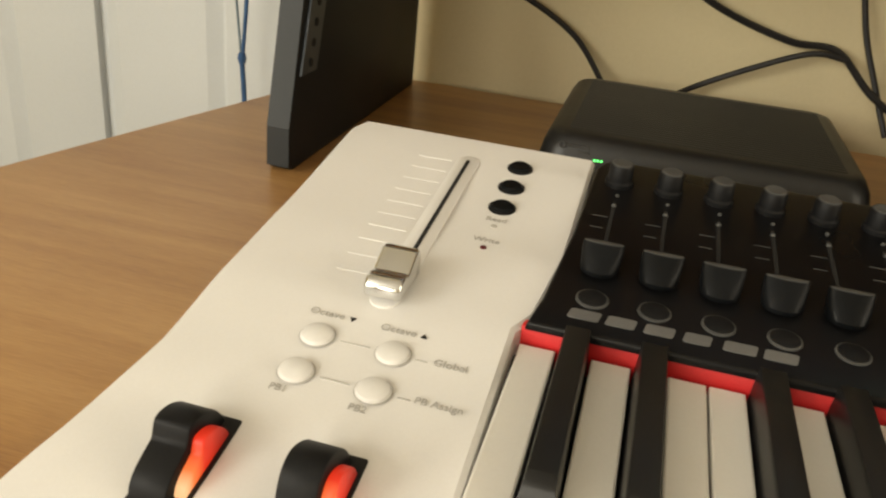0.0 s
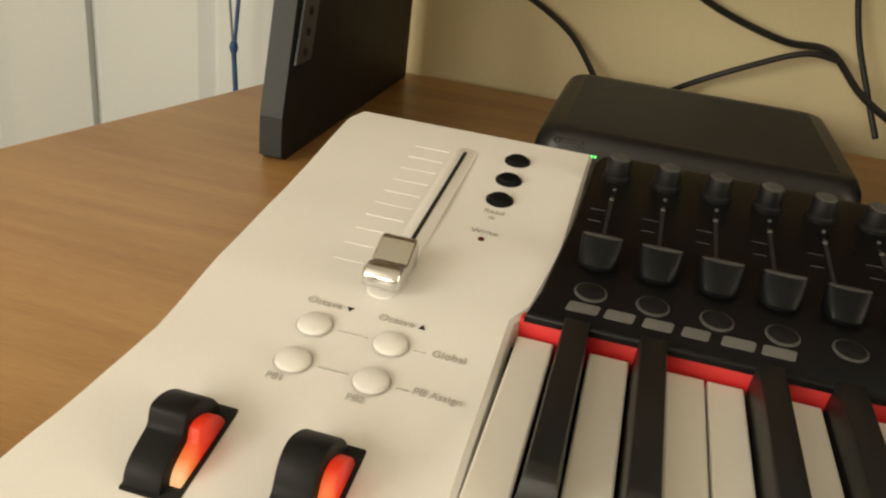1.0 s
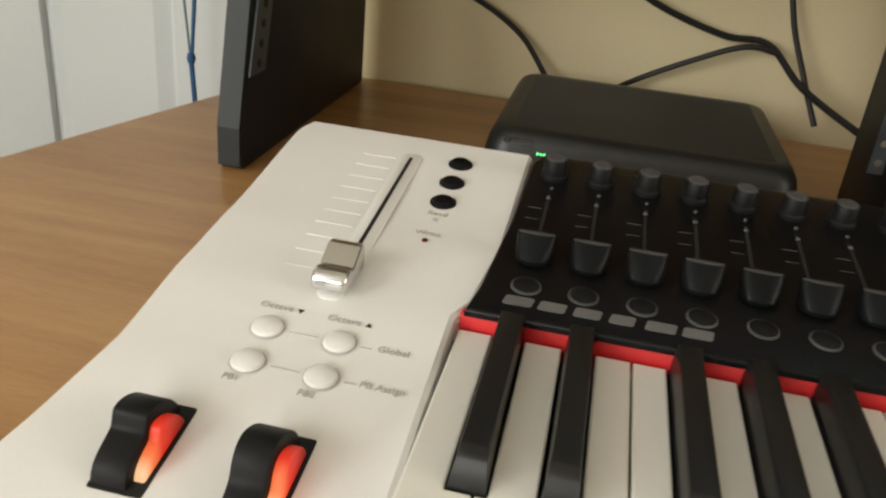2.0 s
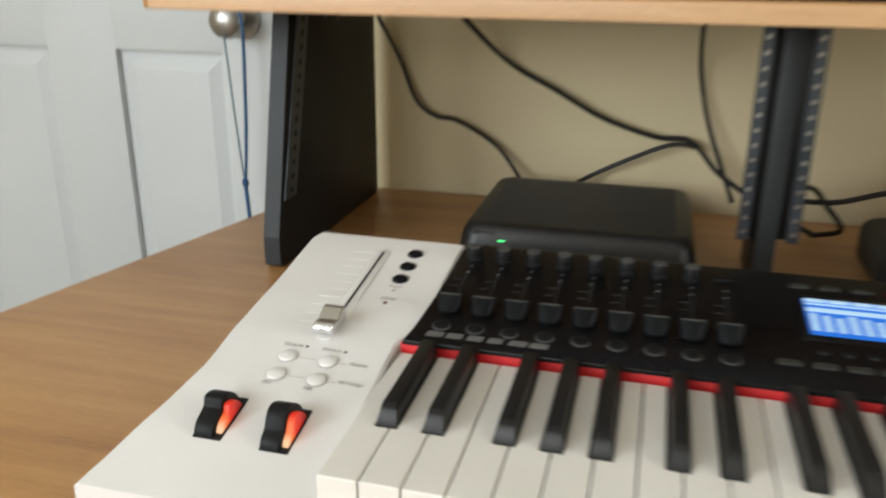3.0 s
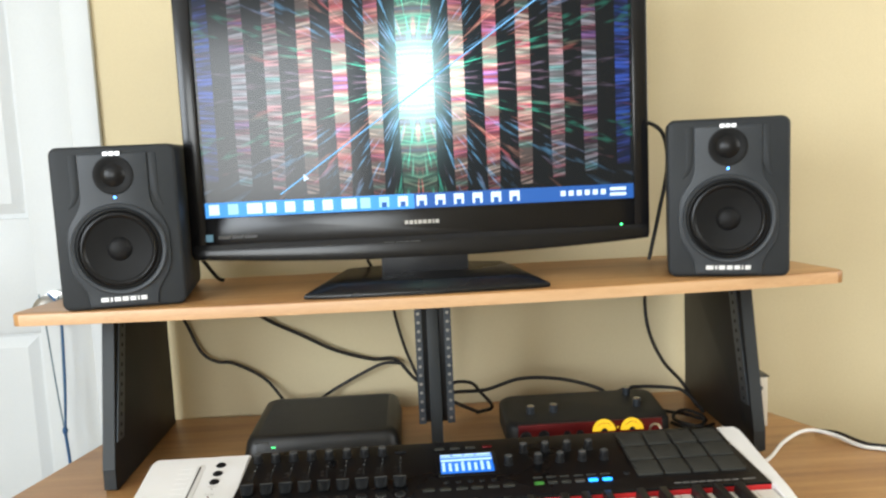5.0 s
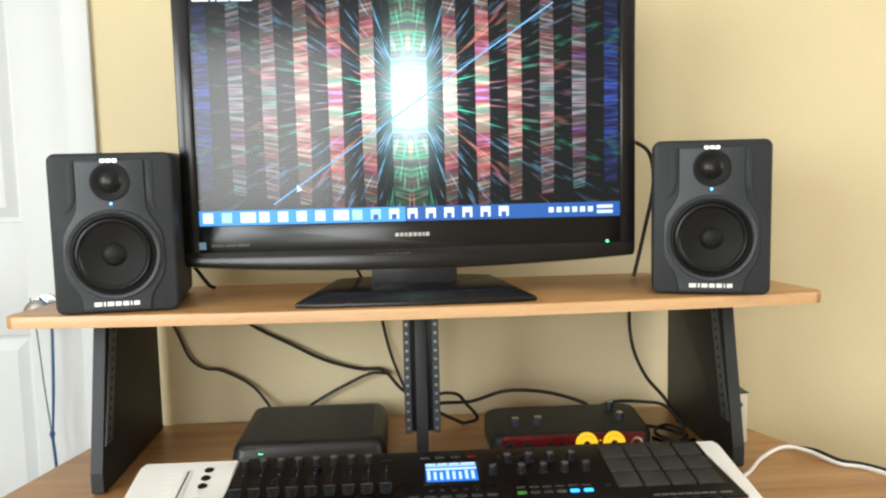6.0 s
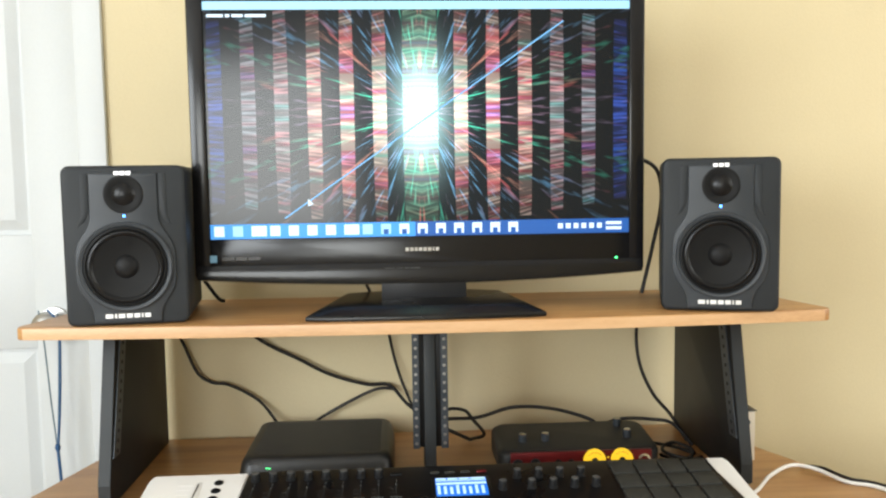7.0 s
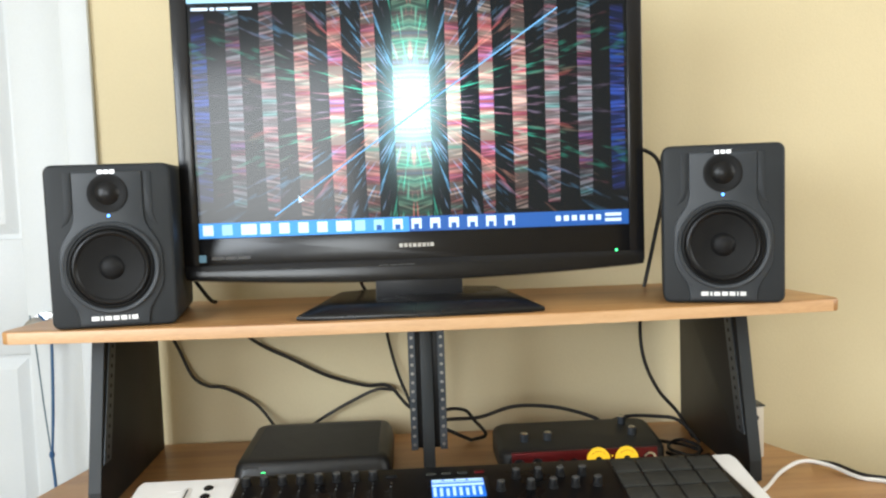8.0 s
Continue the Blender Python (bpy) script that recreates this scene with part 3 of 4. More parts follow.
def fader_cap(x):
    """A scooped cap: straight back, bowed front that deepens towards its foot, thin pale top."""
    b = bmesh.new()
    z0 = pz(0.19) + 0.0005
    rings = []
    for h, depth, half in ((0.0, 0.0110, 0.0076), (0.0020, 0.0116, 0.0081), (0.0055, 0.0090, 0.0084), (0.0090, 0.0055, 0.0086), (0.0112, 0.0034, 0.0086)):
        back = 0.1960 + 0.10 * h
        bow = [(x + half * math.cos(a), back - depth * (0.35 + 0.65 * math.sin(a))) for a in [math.pi * i / 12 for i in range(13)]]
        rings.append([b.verts.new((px, py, z0 + h)) for px, py in [(x + half, back)] + bow + [(x - half, back)]])
    for p, q in zip(rings, rings[1:]):
        for k in range(len(p)):
            n = (k + 1) % len(p)
            b.faces.new((p[k], p[n], q[n], q[k]))
    b.faces.new(rings[-1])
    b.faces.new(rings[0][::-1])
    rim = [v.co.copy() for v in rings[-1]]
    cap_ = part("fader_cap", b, MAT_SMOKE, kb, "smoky black scooped fader cap")
    b = bmesh.new()
    mid = sum((c.y for c in rim), 0.0) / len(rim)
    low_ = [b.verts.new((x + (c.x - x) * 0.94, mid + (c.y - mid) * 0.8, c.z + 0.0001)) for c in rim]
    top_ = [b.verts.new((v.co.x, v.co.y, v.co.z + 0.0004)) for v in low_]
    b.faces.new(top_)
    for k in range(len(rim)):
        n = (k + 1) % len(rim)
        b.faces.new((low_[k], low_[n], top_[n], top_[k]))
    part("cap_line", b, MAT_KNOBTOP, cap_, "grey top edge")


FX = [0.0235 + 0.0243 * i for i in range(9)]
for i, x in enumerate(FX):
    # channel slot, fader cap, button, lamp and rear encoder of one strip
    # the slot is a thin dark strip, its inner shade put into the colour
    plate_on_panel(x - 0.0009, 0.196, x + 0.0009, 0.256, 0.0007, 0.0008, "fader_slot", MAT_DARK, bevel=0)
    fader_cap(x)
    on_panel([(0.0066, 0), (0.0066, 0.0006), (0.0058, 0.0009), (0.0058, 0.0002)], x, 0.1705, "button_ring", MAT_KNOBTOP)
    on_panel([(0, 0.0016), (0.0046, 0.0016), (0.0056, 0.0011), (0.0057, 0.0)], x, 0.1705, "channel_button", MAT_RUBBER)
    plate_on_panel(x - 0.0085, 0.2395, x - 0.0018, 0.2399, 0.0006, 0.0001, "scale_mark", MAT_KNOBTOP, bevel=0)
    plate_on_panel(x - 0.0085, 0.2285, x - 0.0028, 0.2289, 0.0006, 0.0001, "scale_mark", MAT_KNOBTOP, bevel=0)
    on_panel([(0, 0.0014), (0.0009, 0.0012), (0.0013, 0.0)], x, 0.2515, "slot_lamp", MAT_KNOBTOP, seg=10)
    on_panel([(0, 0.0012), (0.0008, 0.001), (0.001, 0.0)], x + 0.0005, 0.2625, "strip_lamp", MAT_KNOBTOP, seg=10)
    if i < 8:
        kn = on_panel([(0.0072, 0), (0.0072, 0.002), (0.0062, 0.003), (0.0060, 0.0100), (0.0052, 0.0112)], x, 0.2765, "encoder", MAT_RUBBER, seg=24, label="black encoder knob")
        on_panel([(0.0053, 0.0111), (0.0045, 0.0116), (0, 0.0113)], x, 0.2765, "knob_top", MAT_KNOBTOP, kn, 24)
plate_on_panel(FX[8] - 0.008, 0.277, FX[8] + 0.008, 0.284, 0.002, 0.002, "panel_button", MAT_RUBBER)
b = bmesh.new()
for i, w in enumerate((12, 11, 11, 10, 12, 12)):
    x, w = 0.0155 + i * 0.0145, w / 1000
    merge(b, prism([(x + 0.001, 0.1560), (x + w - 0.001, 0.1560), (x + w, 0.1566), (x + w + 0.001, 0.1616), (x + w, 0.1622), (x + 0.002, 0.1622), (x + 0.001, 0.1616), (x, 0.1566)], 0.0, 0.0006))
for v in b.verts:
    v.co.z += pz(v.co.y) - 0.0003
tagged(part("logo", b, MAT_SILVER, kb, "plain slanted silver shapes in a row"), kind="stuff")
b = bmesh.new()
for i in range(8):
    x = 0.561 + i * 0.0104
    merge(b, prism(rounded(x, 0.1555, x + 0.0088, 0.159, 0.001, 2), 0.0, 0.0006))
merge(b, prism(rounded(0.648, 0.1555, 0.664, 0.159, 0.001, 2), 0.0, 0.0006))
for v in b.verts:
    v.co.z += pz(v.co.y) - 0.0003
tagged(part("model_badge", b, MAT_SILVER, kb, "row of plain silver bars"), kind="stuff")

# lcd with its bar display
lcd = plate_on_panel(0.266, 0.206, 0.3475, 0.268, 0.0012, 0.003, "lcd_surround", MAT_PANEL)
plate_on_panel(0.2715, 0.2125, 0.3415, 0.2615, 0.0020, 0.0008, "lcd_glass", GLOW_LCD, lcd, 0, "lit blue display")
for x0, y0, x1, y1 in [(0.2722, 0.2525, 0.3408, 0.2540), (0.2722, 0.2425, 0.3408, 0.2475), (0.2722, 0.2565, 0.2862, 0.2605), (0.2882, 0.2565, 0.3022, 0.2605), (0.3042, 0.2565, 0.3182, 0.2605), (0.3202, 0.2565, 0.3402, 0.2605)] + [(0.2735 + 0.0085 * i, 0.2165, 0.2775 + 0.0085 * i, 0.2395 - 0.002 * (i % 3)) for i in range(8)]:
    plate_on_panel(x0, y0, x1, y1, 0.0025, 0.0003, "lcd_segment", GLOW_LCDBAR, lcd, 0)
for i in range(5):
    x = 0.277 + 0.0153 * i
    on_panel([(0, 0.0018), (0.0032, 0.0016), (0.0038, 0.0)], x, 0.1925, "panel_button", MAT_RUBBER)
for x in (0.254, 0.2755, 0.296, 0.3155, 0.336, 0.3555):
    plate_on_panel(x - 0.0075, 0.1715, x + 0.0075, 0.1775, 0.0022, 0.002, "panel_button", MAT_PAD)
for i, x in enumerate((0.272, 0.293, 0.315, 0.338)):
    plate_on_panel(x - 0.007, 0.278, x + 0.007, 0.284, 0.0022, 0.002, "panel_button", MAT_PAD if i < 3 else MAT_WINE)


def small_knob(x, y):
    kn = on_panel([(0.0068, 0), (0.0066, 0.002), (0.0056, 0.003), (0.0054, 0.0115), (0.0048, 0.0125)], x, y, "encoder", MAT_RUBBER, seg=24, label="black encoder knob")
    on_panel([(0.0049, 0.0124), (0.0042, 0.0129), (0, 0.0127)], x, y, "knob_top", MAT_KNOBTOP, kn, 24)


for i in range(4):
    small_knob(0.386 + 0.0298 * i, 0.2605)
    small_knob(0.4015 + 0.0294 * i, 0.230)
small_knob(0.362, 0.230)
for i, x in enumerate((0.394, 0.4115, 0.4285, 0.446, 0.463, 0.481)):
    plate_on_panel(x - 0.0062, 0.1725, x + 0.0062, 0.1785, 0.0022, 0.0022, "transport_button", (GLOW_GBUTTON, MAT_PAD, MAT_PAD, MAT_KNOBTOP, GLOW_BUTTON, GLOW_BUTTON)[i], label=("green lit button", "", "", "", "blue lit button", "blue lit button")[i])
    plate_on_panel(x - 0.0062, 0.1875, x + 0.0062, 0.191, 0.0018, 0.0014, "panel_button", MAT_PAD)
on_panel([(0, 0.0018), (0.0042, 0.0016), (0.0048, 0.0)], 0.509, 0.189, "panel_button", MAT_RUBBER)
plate_on_panel(0.5185, 0.1745, 0.6665, 0.2965, 0.001, 0.002, "pad_surround", MAT_PANEL)
for r_ in range(3):
    for c_ in range(4):
        x0, y0 = 0.5215 + c_ * 0.0358, 0.1785 + r_ * 0.0392
        plate_on_panel(x0, y0, x0 + 0.0325, y0 + 0.0345, 0.0035, 0.002, "drum_pad", MAT_PAD, bevel=0.001, label="grey rubber drum pad")

# controls on the white left cheek
WUP = Vector((0, -0.13, 0.99))


def on_wing(profile, x, y, name, material, seg=24, label="", parent=kb):
    return part(name, lathe(profile, (x, y, wz(y)), WUP, seg), material, parent, label)


def plate_on_wing(pts, h, name, material, bevel=0.0, label=""):
    b = prism(pts, 0, h, bevel)
    for v in b.verts:
        v.co.z += wz(v.co.y) - 0.0002
    return part(name, b, material, kb, label)


for y in (0.276, 0.2545, 0.234):
    ring = on_wing([(0.0066, 0.0), (0.0066, 0.0008), (0.0058, 0.0010)], -0.0270, y, "button_collar", MAT_RUBBER)
    on_wing([(0.0, 0.0022), (0.0046, 0.0024), (0.0056, 0.0016), (0.0058, 0.0)], -0.0270, y, "round_button", MAT_SMOKE, parent=ring, label="black round button")
on_wing([(0, 0.0006), (0.0013, 0.0005), (0.0015, 0)], -0.0270, 0.2165, "read_lamp", MAT_GREYPRINT, 12)
on_wing([(0, 0.0006), (0.0013, 0.0005), (0.0015, 0)], -0.0270, 0.1965, "write_lamp", MAT_WINE, 12)
for x, y in ((-0.0705, 0.1185), (-0.0410, 0.1180), (-0.0700, 0.0990), (-0.0412, 0.0985)):
    # grey ring painted in for the shaded gap round the button
    on_wing([(0.0069, 0.0004), (0.0065, 0.0007)], x, y, "button_gap", MAT_GREYPRINT, 28)
    on_wing([(0, 0.0028), (0.004, 0.0026), (0.0058, 0.0018), (0.0064, 0.0004)], x, y, "round_button", MAT_WHITE, 28, "white round button")


def wing_text(text, x, y, size, turn=0):
    slope = math.degrees(math.atan2(wz(y + 0.01) - wz(y - 0.01), 0.02))
    m = Matrix.Translation((x, y, wz(y) + 0.0005)) @ pose(0, 0, 0, slope, 0, turn)
    words("lettering", text, size, m, MAT_GREYPRINT, kb)


wing_text("Octave", -0.0715, 0.1290, 0.0048)
wing_text("Octave", -0.0430, 0.1285, 0.0048)
wing_text("PB1", -0.0725, 0.0885, 0.0042)
wing_text("PB2", -0.0435, 0.0880, 0.0042)
wing_text("Global", -0.0195, 0.1170, 0.0048)
wing_text("PB Assign", -0.0180, 0.0975, 0.0044)
wing_text("Read", -0.0270, 0.2205, 0.005)
wing_text("Write", -0.0270, 0.2010, 0.005)
for x, y, s in ((-0.0615, 0.1305, -1), (-0.0330, 0.1300, 1)):
    plate_on_wing([(x - 0.0012, y - 0.0008 * s), (x + 0.0012, y - 0.0008 * s), (x, y + 0.0012 * s)][::s], 0.0006, "arrow_mark", MAT_DARK)
for x0, x1, y in ((-0.0615, -0.0500, 0.1185), (-0.0610, -0.0500, 0.0990), (-0.0325, -0.0280, 0.1180), (-0.0325, -0.0280, 0.0985)):
    plate_on_wing([(x0, y - 0.0002), (x1, y - 0.0002), (x1, y + 0.0002), (x0, y + 0.0002)], 0.0005, "printed_line", MAT_GREYPRINT)
SX = -0.0540
plate_on_wing(rounded(SX - 0.006, 0.140, SX + 0.006, 0.279, 0.0055, 5), 0.0009, "fader_bezel", MAT_WHITE, 0.0003, "raised bezel round the fader")
# dark strip on the bezel, painted in as the slot's shade
plate_on_wing(rounded(SX - 0.0009, 0.145, SX + 0.0009, 0.2735, 0.0008, 3), 0.0013, "fader_slot", MAT_DARK)
for i in range(10):
    y = 0.160 + i * 0.0124
    plate_on_wing([(SX - 0.026, y - 0.0003), (SX - 0.0085, y - 0.0003), (SX - 0.0085, y + 0.0003), (SX - 0.026, y + 0.0003)], 0.0004, "scale_mark", MAT_EMBOSS)
zf = wz(0.155)
cap = part("slider_cap", prism([(y, z + zf) for y, z in ((0.1405, 0.0015), (0.1400, 0.0065), (0.1425, 0.0095), (0.1470, 0.0102), (0.1500, 0.0085), (0.1515, 0.0095), (0.1610, 0.0148), (0.1650, 0.0142), (0.1665, 0.0100), (0.1665, 0.0015))], SX - 0.0076, SX + 0.0076, 0.0016, "x", 3), MAT_CHROME, kb, "silver slider cap")
part("slider_stem", box((SX - 0.003, 0.147, zf - 0.001), (SX + 0.003, 0.162, zf + 0.003)), MAT_DARK, cap)


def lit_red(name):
    """A wheel's red flank, its lamp's light painted in: brightest low at its front."""
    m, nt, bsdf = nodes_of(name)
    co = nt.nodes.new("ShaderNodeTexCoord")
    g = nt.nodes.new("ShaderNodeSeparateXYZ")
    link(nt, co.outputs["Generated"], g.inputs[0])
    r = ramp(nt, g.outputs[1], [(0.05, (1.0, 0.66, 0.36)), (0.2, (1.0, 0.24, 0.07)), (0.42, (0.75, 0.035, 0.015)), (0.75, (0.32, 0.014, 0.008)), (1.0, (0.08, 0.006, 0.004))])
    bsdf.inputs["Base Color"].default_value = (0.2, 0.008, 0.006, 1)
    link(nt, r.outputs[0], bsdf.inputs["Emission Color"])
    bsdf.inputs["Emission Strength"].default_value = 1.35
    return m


MAT_LIT = lit_red("red_acrylic_painted_lamp_glow")


def wheel(x0, x1, yc, notched):
    zc, r = -0.0145, 0.0188
    # thin dark plate stands in for the shade inside the wheel's slot
    plate_on_wing(rounded(x0 - 0.0006, yc - 0.0190, x1 + 0.0056, yc + 0.0190, 0.0008, 2), 0.0005, "wheel_slot", MAT_DARK)
    pts = []
    for i in range(41):
        a = radians(-8 + 196 * i / 40)
        d = math.degrees(a)
        if notched:
            dip = 0.0058 / (1 + math.exp(-(d - 104) / 2.5)) * (1 - 0.9 / (1 + math.exp(-(d - 150) / 10)))
        else:
            dip = 0.0042 * math.exp(-((d - 140) / 22) ** 2) - 0.0012 * math.exp(-((d - 95) / 18) ** 2)
        pts.append((yc + (r - dip) * math.cos(a), zc + (r - dip) * math.sin(a)))
    w = part("wheel", prism(pts, x0, x1, 0.0008, "x"), MAT_RUBBER, kb, "black rubber wheel")
    inner = [(yc + (y - yc) * 0.76, zc + (z - zc) * 0.76) for y, z in pts]
    part("lit_flank", prism(inner, x1 + 0.0001, x1 + 0.0040, 0.0006, "x"), MAT_LIT, w, "red flank with its lamp's glow painted in")


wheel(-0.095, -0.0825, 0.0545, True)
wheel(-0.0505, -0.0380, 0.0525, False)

# ---- television on the shelf ----
TY = 0.49
tv = thing("television", (0.266, 0.52, SH), "black flat television showing a music visualiser, on a wide stand", "television")
TX0, TX1, TZ0, TZ1 = -0.1007, 0.6337, 0.285, 0.752
SX0, SX1, SZ0, SZ1 = -0.0745, 0.6085, 0.346, 0.722
part("back_shell", box((TX0 + 0.01, TY + 0.022, TZ0 + 0.01), (TX1 - 0.01, TY + 0.085, TZ1 - 0.01), 0.018, 3), MAT_TVMATT, tv)
for x0, x1, z0, z1 in ((TX0, SX0, TZ0, TZ1), (SX1, TX1, TZ0, TZ1), (SX0, SX1, SZ1, TZ1)):
    part("bezel", box((x0, TY, z0), (x1, TY + 0.026, z1), 0.003), MAT_TV, tv)
low = [(SX0 + (SX1 - SX0) * i / 20, TZ0 - 0.006 * (1 - ((i - 10) / 10) ** 2)) for i in range(21)]
part("lower_bezel", prism([(SX0, SZ0), ] + low + [(SX1, SZ0)], TY, TY + 0.026, 0.0015, "y"), MAT_TV, tv)
b = bmesh.new()
rows_ = []
for i in range(25):
    x = TX0 + 0.004 + (TX1 - TX0 - 0.008) * i / 24
    sag = 0.013 * (1 - ((i - 12) / 12) ** 2)
    rows_.append([b.verts.new((x, TY - 0.001, TZ0 + 0.018)), b.verts.new((x, TY - 0.006, TZ0 + 0.006)), b.verts.new((x, TY - 0.004, TZ0 - 0.003 - sag)), b.verts.new((x, TY + 0.024, TZ0 - 0.008 - sag)), b.verts.new((x, TY + 0.024, TZ0 + 0.016))])
for p, q in zip(rows_, rows_[1:]):
    for i in range(4):
        b.faces.new((p[i], q[i], q[i + 1], p[i + 1]))
b.faces.new(rows_[0])
b.faces.new(rows_[-1][::-1])
part("speaker_lip", b, MAT_TV, tv, "glossy curved lip under the screen")


def visualiser(name):
    """Lit screen: dark ground, thirteen upright columns of striped light, rays from a bright middle."""
    m, nt, bsdf = nodes_of(name)
    co = nt.nodes.new("ShaderNodeTexCoord")
    sep = nt.nodes.new("ShaderNodeSeparateXYZ")
    link(nt, co.outputs["Generated"], sep.inputs[0])

    def op(kind, a, b_=0.0, c=0.0):
        n = nt.nodes.new("ShaderNodeMath")
        n.operation = kind
        for i, v in enumerate((a, b_, c)):
            if isinstance(v, (int, float)):
                n.inputs[i].default_value = v
            else:
                link(nt, v, n.inputs[i])
        return n.outputs[0]

    def noise_at(vec, scale, detail=2):
        n = nt.nodes.new("ShaderNodeTexNoise")
        n.inputs["Scale"].default_value, n.inputs["Detail"].default_value = scale, detail
        link(nt, vec, n.inputs["Vector"])
        return n.outputs[0]

    def vec(x, y, z=0.0):
        n = nt.nodes.new("ShaderNodeCombineXYZ")
        for i, v in enumerate((x, y, z)):
            if isinstance(v, (int, float)):
                n.inputs[i].default_value = v
            else:
                link(nt, v, n.inputs[i])
        return n.outputs[0]

    u, v = op("SUBTRACT", sep.outputs[0], 0.5), op("SUBTRACT", sep.outputs[2], 0.535)
    au, av = op("ABSOLUTE", u), op("ABSOLUTE", v)
    cell = op("DIVIDE", op("SUBTRACT", au, 0.0195), 0.0765)
    k = op("MAXIMUM", op("ROUND", cell), 0.0)
    near = op("ABSOLUTE", op("SUBTRACT", cell, k))
    first = op("LESS_THAN", k, 0.5)
    taper = op("MULTIPLY", op("POWER", op("MULTIPLY", av, 2.0), 3.0), 0.05)
    column = op("LESS_THAN", near, op("SUBTRACT", op("ADD", 0.215, op("MULTIPLY", first, 0.075)), taper))
    column = op("MULTIPLY", column, op("LESS_THAN", av, op("SUBTRACT", 0.52, op("MULTIPLY", k, 0.022))))
    wave = op("ADD", v, op("MULTIPLY", op("SUBTRACT", cell, k), op("MULTIPLY", v, 0.10)))
    stripes = noise_at(vec(op("MULTIPLY", cell, 0.8), op("MULTIPLY", op("ABSOLUTE", wave), 80.0), op("MULTIPLY", k, 3.7)), 1.0, 1)
    stripes = op("MAXIMUM", op("MINIMUM", op("MULTIPLY", op("SUBTRACT", stripes, 0.42), 4.0), 1.0), 0.16)
    hue = noise_at(vec(op("MULTIPLY", k, 2.3), op("MULTIPLY", av, 26.0), 2.0), 1.0, 1)
    warm = ramp(nt, hue, [(0.30, (0.30, 0.62, 0.52)), (0.42, (0.62, 0.56, 0.50)), (0.50, (0.66, 0.50, 0.44)), (0.60, (0.68, 0.16, 0.18)), (0.72, (0.42, 0.24, 0.62))])
    outer = ramp(nt, op("DIVIDE", k, 6.0), [(0.0, (0.42, 0.95, 0.66)), (0.12, (1.0, 0.95, 0.85)), (0.5, (1.0, 0.82, 0.76)), (0.72, (0.62, 0.62, 0.75)), (0.86, (0.42, 0.50, 0.62)), (1.0, (0.04, 0.11, 0.62))])
    mixc = nt.nodes.new("ShaderNodeMix")
    mixc.data_type, mixc.blend_type = "RGBA", "MULTIPLY"
    mixc.inputs[0].default_value = 1.0
    link(nt, warm.outputs[0], mixc.inputs[6])
    link(nt, outer.outputs[0], mixc.inputs[7])
    fade = op("SUBTRACT", 1.0, op("MULTIPLY", av, 1.5))
    level = op("MULTIPLY", op("MULTIPLY", column, stripes), fade)
    middle = op("POWER", 2.718, op("MULTIPLY", op("ADD", op("MULTIPLY", op("MULTIPLY", u, u), 18.0), op("MULTIPLY", op("MULTIPLY", v, v), 22.0)), -1.0))
    solid = op("MULTIPLY", op("MULTIPLY", column, middle), 0.95)
    level = op("MULTIPLY", op("ADD", level, solid), 1.55)
    # rays of light out of the middle
    ang = op("ARCTAN2", op("ABSOLUTE", v), op("ADD", op("MULTIPLY", au, 1.78), 0.0001))
    rad = op("SQRT", op("ADD", op("MULTIPLY", op("MULTIPLY", u, u), 3.16), op("MULTIPLY", v, v)))
    ray = noise_at(vec(op("MULTIPLY", ang, 30.0), op("MULTIPLY", rad, 7.0), 5.0), 1.0, 2)
    ray = op("MAXIMUM", op("MULTIPLY", op("SUBTRACT", ray, 0.56), 6.0), 0.0)
    raymask = op("MULTIPLY", op("POWER", 2.718, op("MULTIPLY", rad, -3.6)), op("GREATER_THAN", rad, 0.06))
    ray = op("MULTIPLY", op("MULTIPLY", ray, raymask), 4.2)
    raycol = ramp(nt, noise_at(vec(op("MULTIPLY", ang, 4.0), 0.3, 1.0), 1.0, 0), [(0.35, (0.10, 0.75, 0.48)), (0.5, (0.75, 0.12, 0.10)), (0.65, (0.2, 0.5, 0.8))])
    core = op("POWER", 2.718, op("MULTIPLY", op("ADD", op("POWER", op("DIVIDE", au, 0.058), 2.0), op("POWER", op("DIVIDE", av, 0.21), 2.0)), -1.0))
    core = op("MULTIPLY", core, 1.35)

    def scaled(col, f):
        n = nt.nodes.new("ShaderNodeVectorMath")
        n.operation = "SCALE"
        if isinstance(col, tuple):
            n.inputs[0].default_value = col
        else:
            link(nt, col, n.inputs[0])
        link(nt, f, n.inputs[3])
        return n.outputs[0]

    def plus(a, b_):
        n = nt.nodes.new("ShaderNodeVectorMath")
        n.operation = "ADD"
        link(nt, a, n.inputs[0])
        link(nt, b_, n.inputs[1])
        return n.outputs[0]

    haze = op("ADD", 0.012, op("MULTIPLY", op("POWER", 2.718, op("MULTIPLY", rad, -5.0)), 0.10))
    total = plus(plus(scaled(mixc.outputs[2], level), scaled(raycol.outputs[0], ray)), plus(scaled((0.62, 0.95, 0.92), core), scaled((0.45, 0.7, 0.9), haze)))
    bsdf.inputs["Base Color"].default_value = (0.004, 0.004, 0.005, 1)
    bsdf.inputs["Roughness"].default_value = 0.15
    bsdf.inputs["Specular IOR Level"].default_value = 0.3
    link(nt, total, bsdf.inputs["Emission Color"])
    bsdf.inputs["Emission Strength"].default_value = 1.0
    return m


screen = part("screen", box((SX0, TY + 0.004, SZ0), (SX1, TY + 0.012, SZ1)), visualiser("screen_visualiser"), tv, "lit screen with columns of coloured light", False)
YS = TY + 0.0036


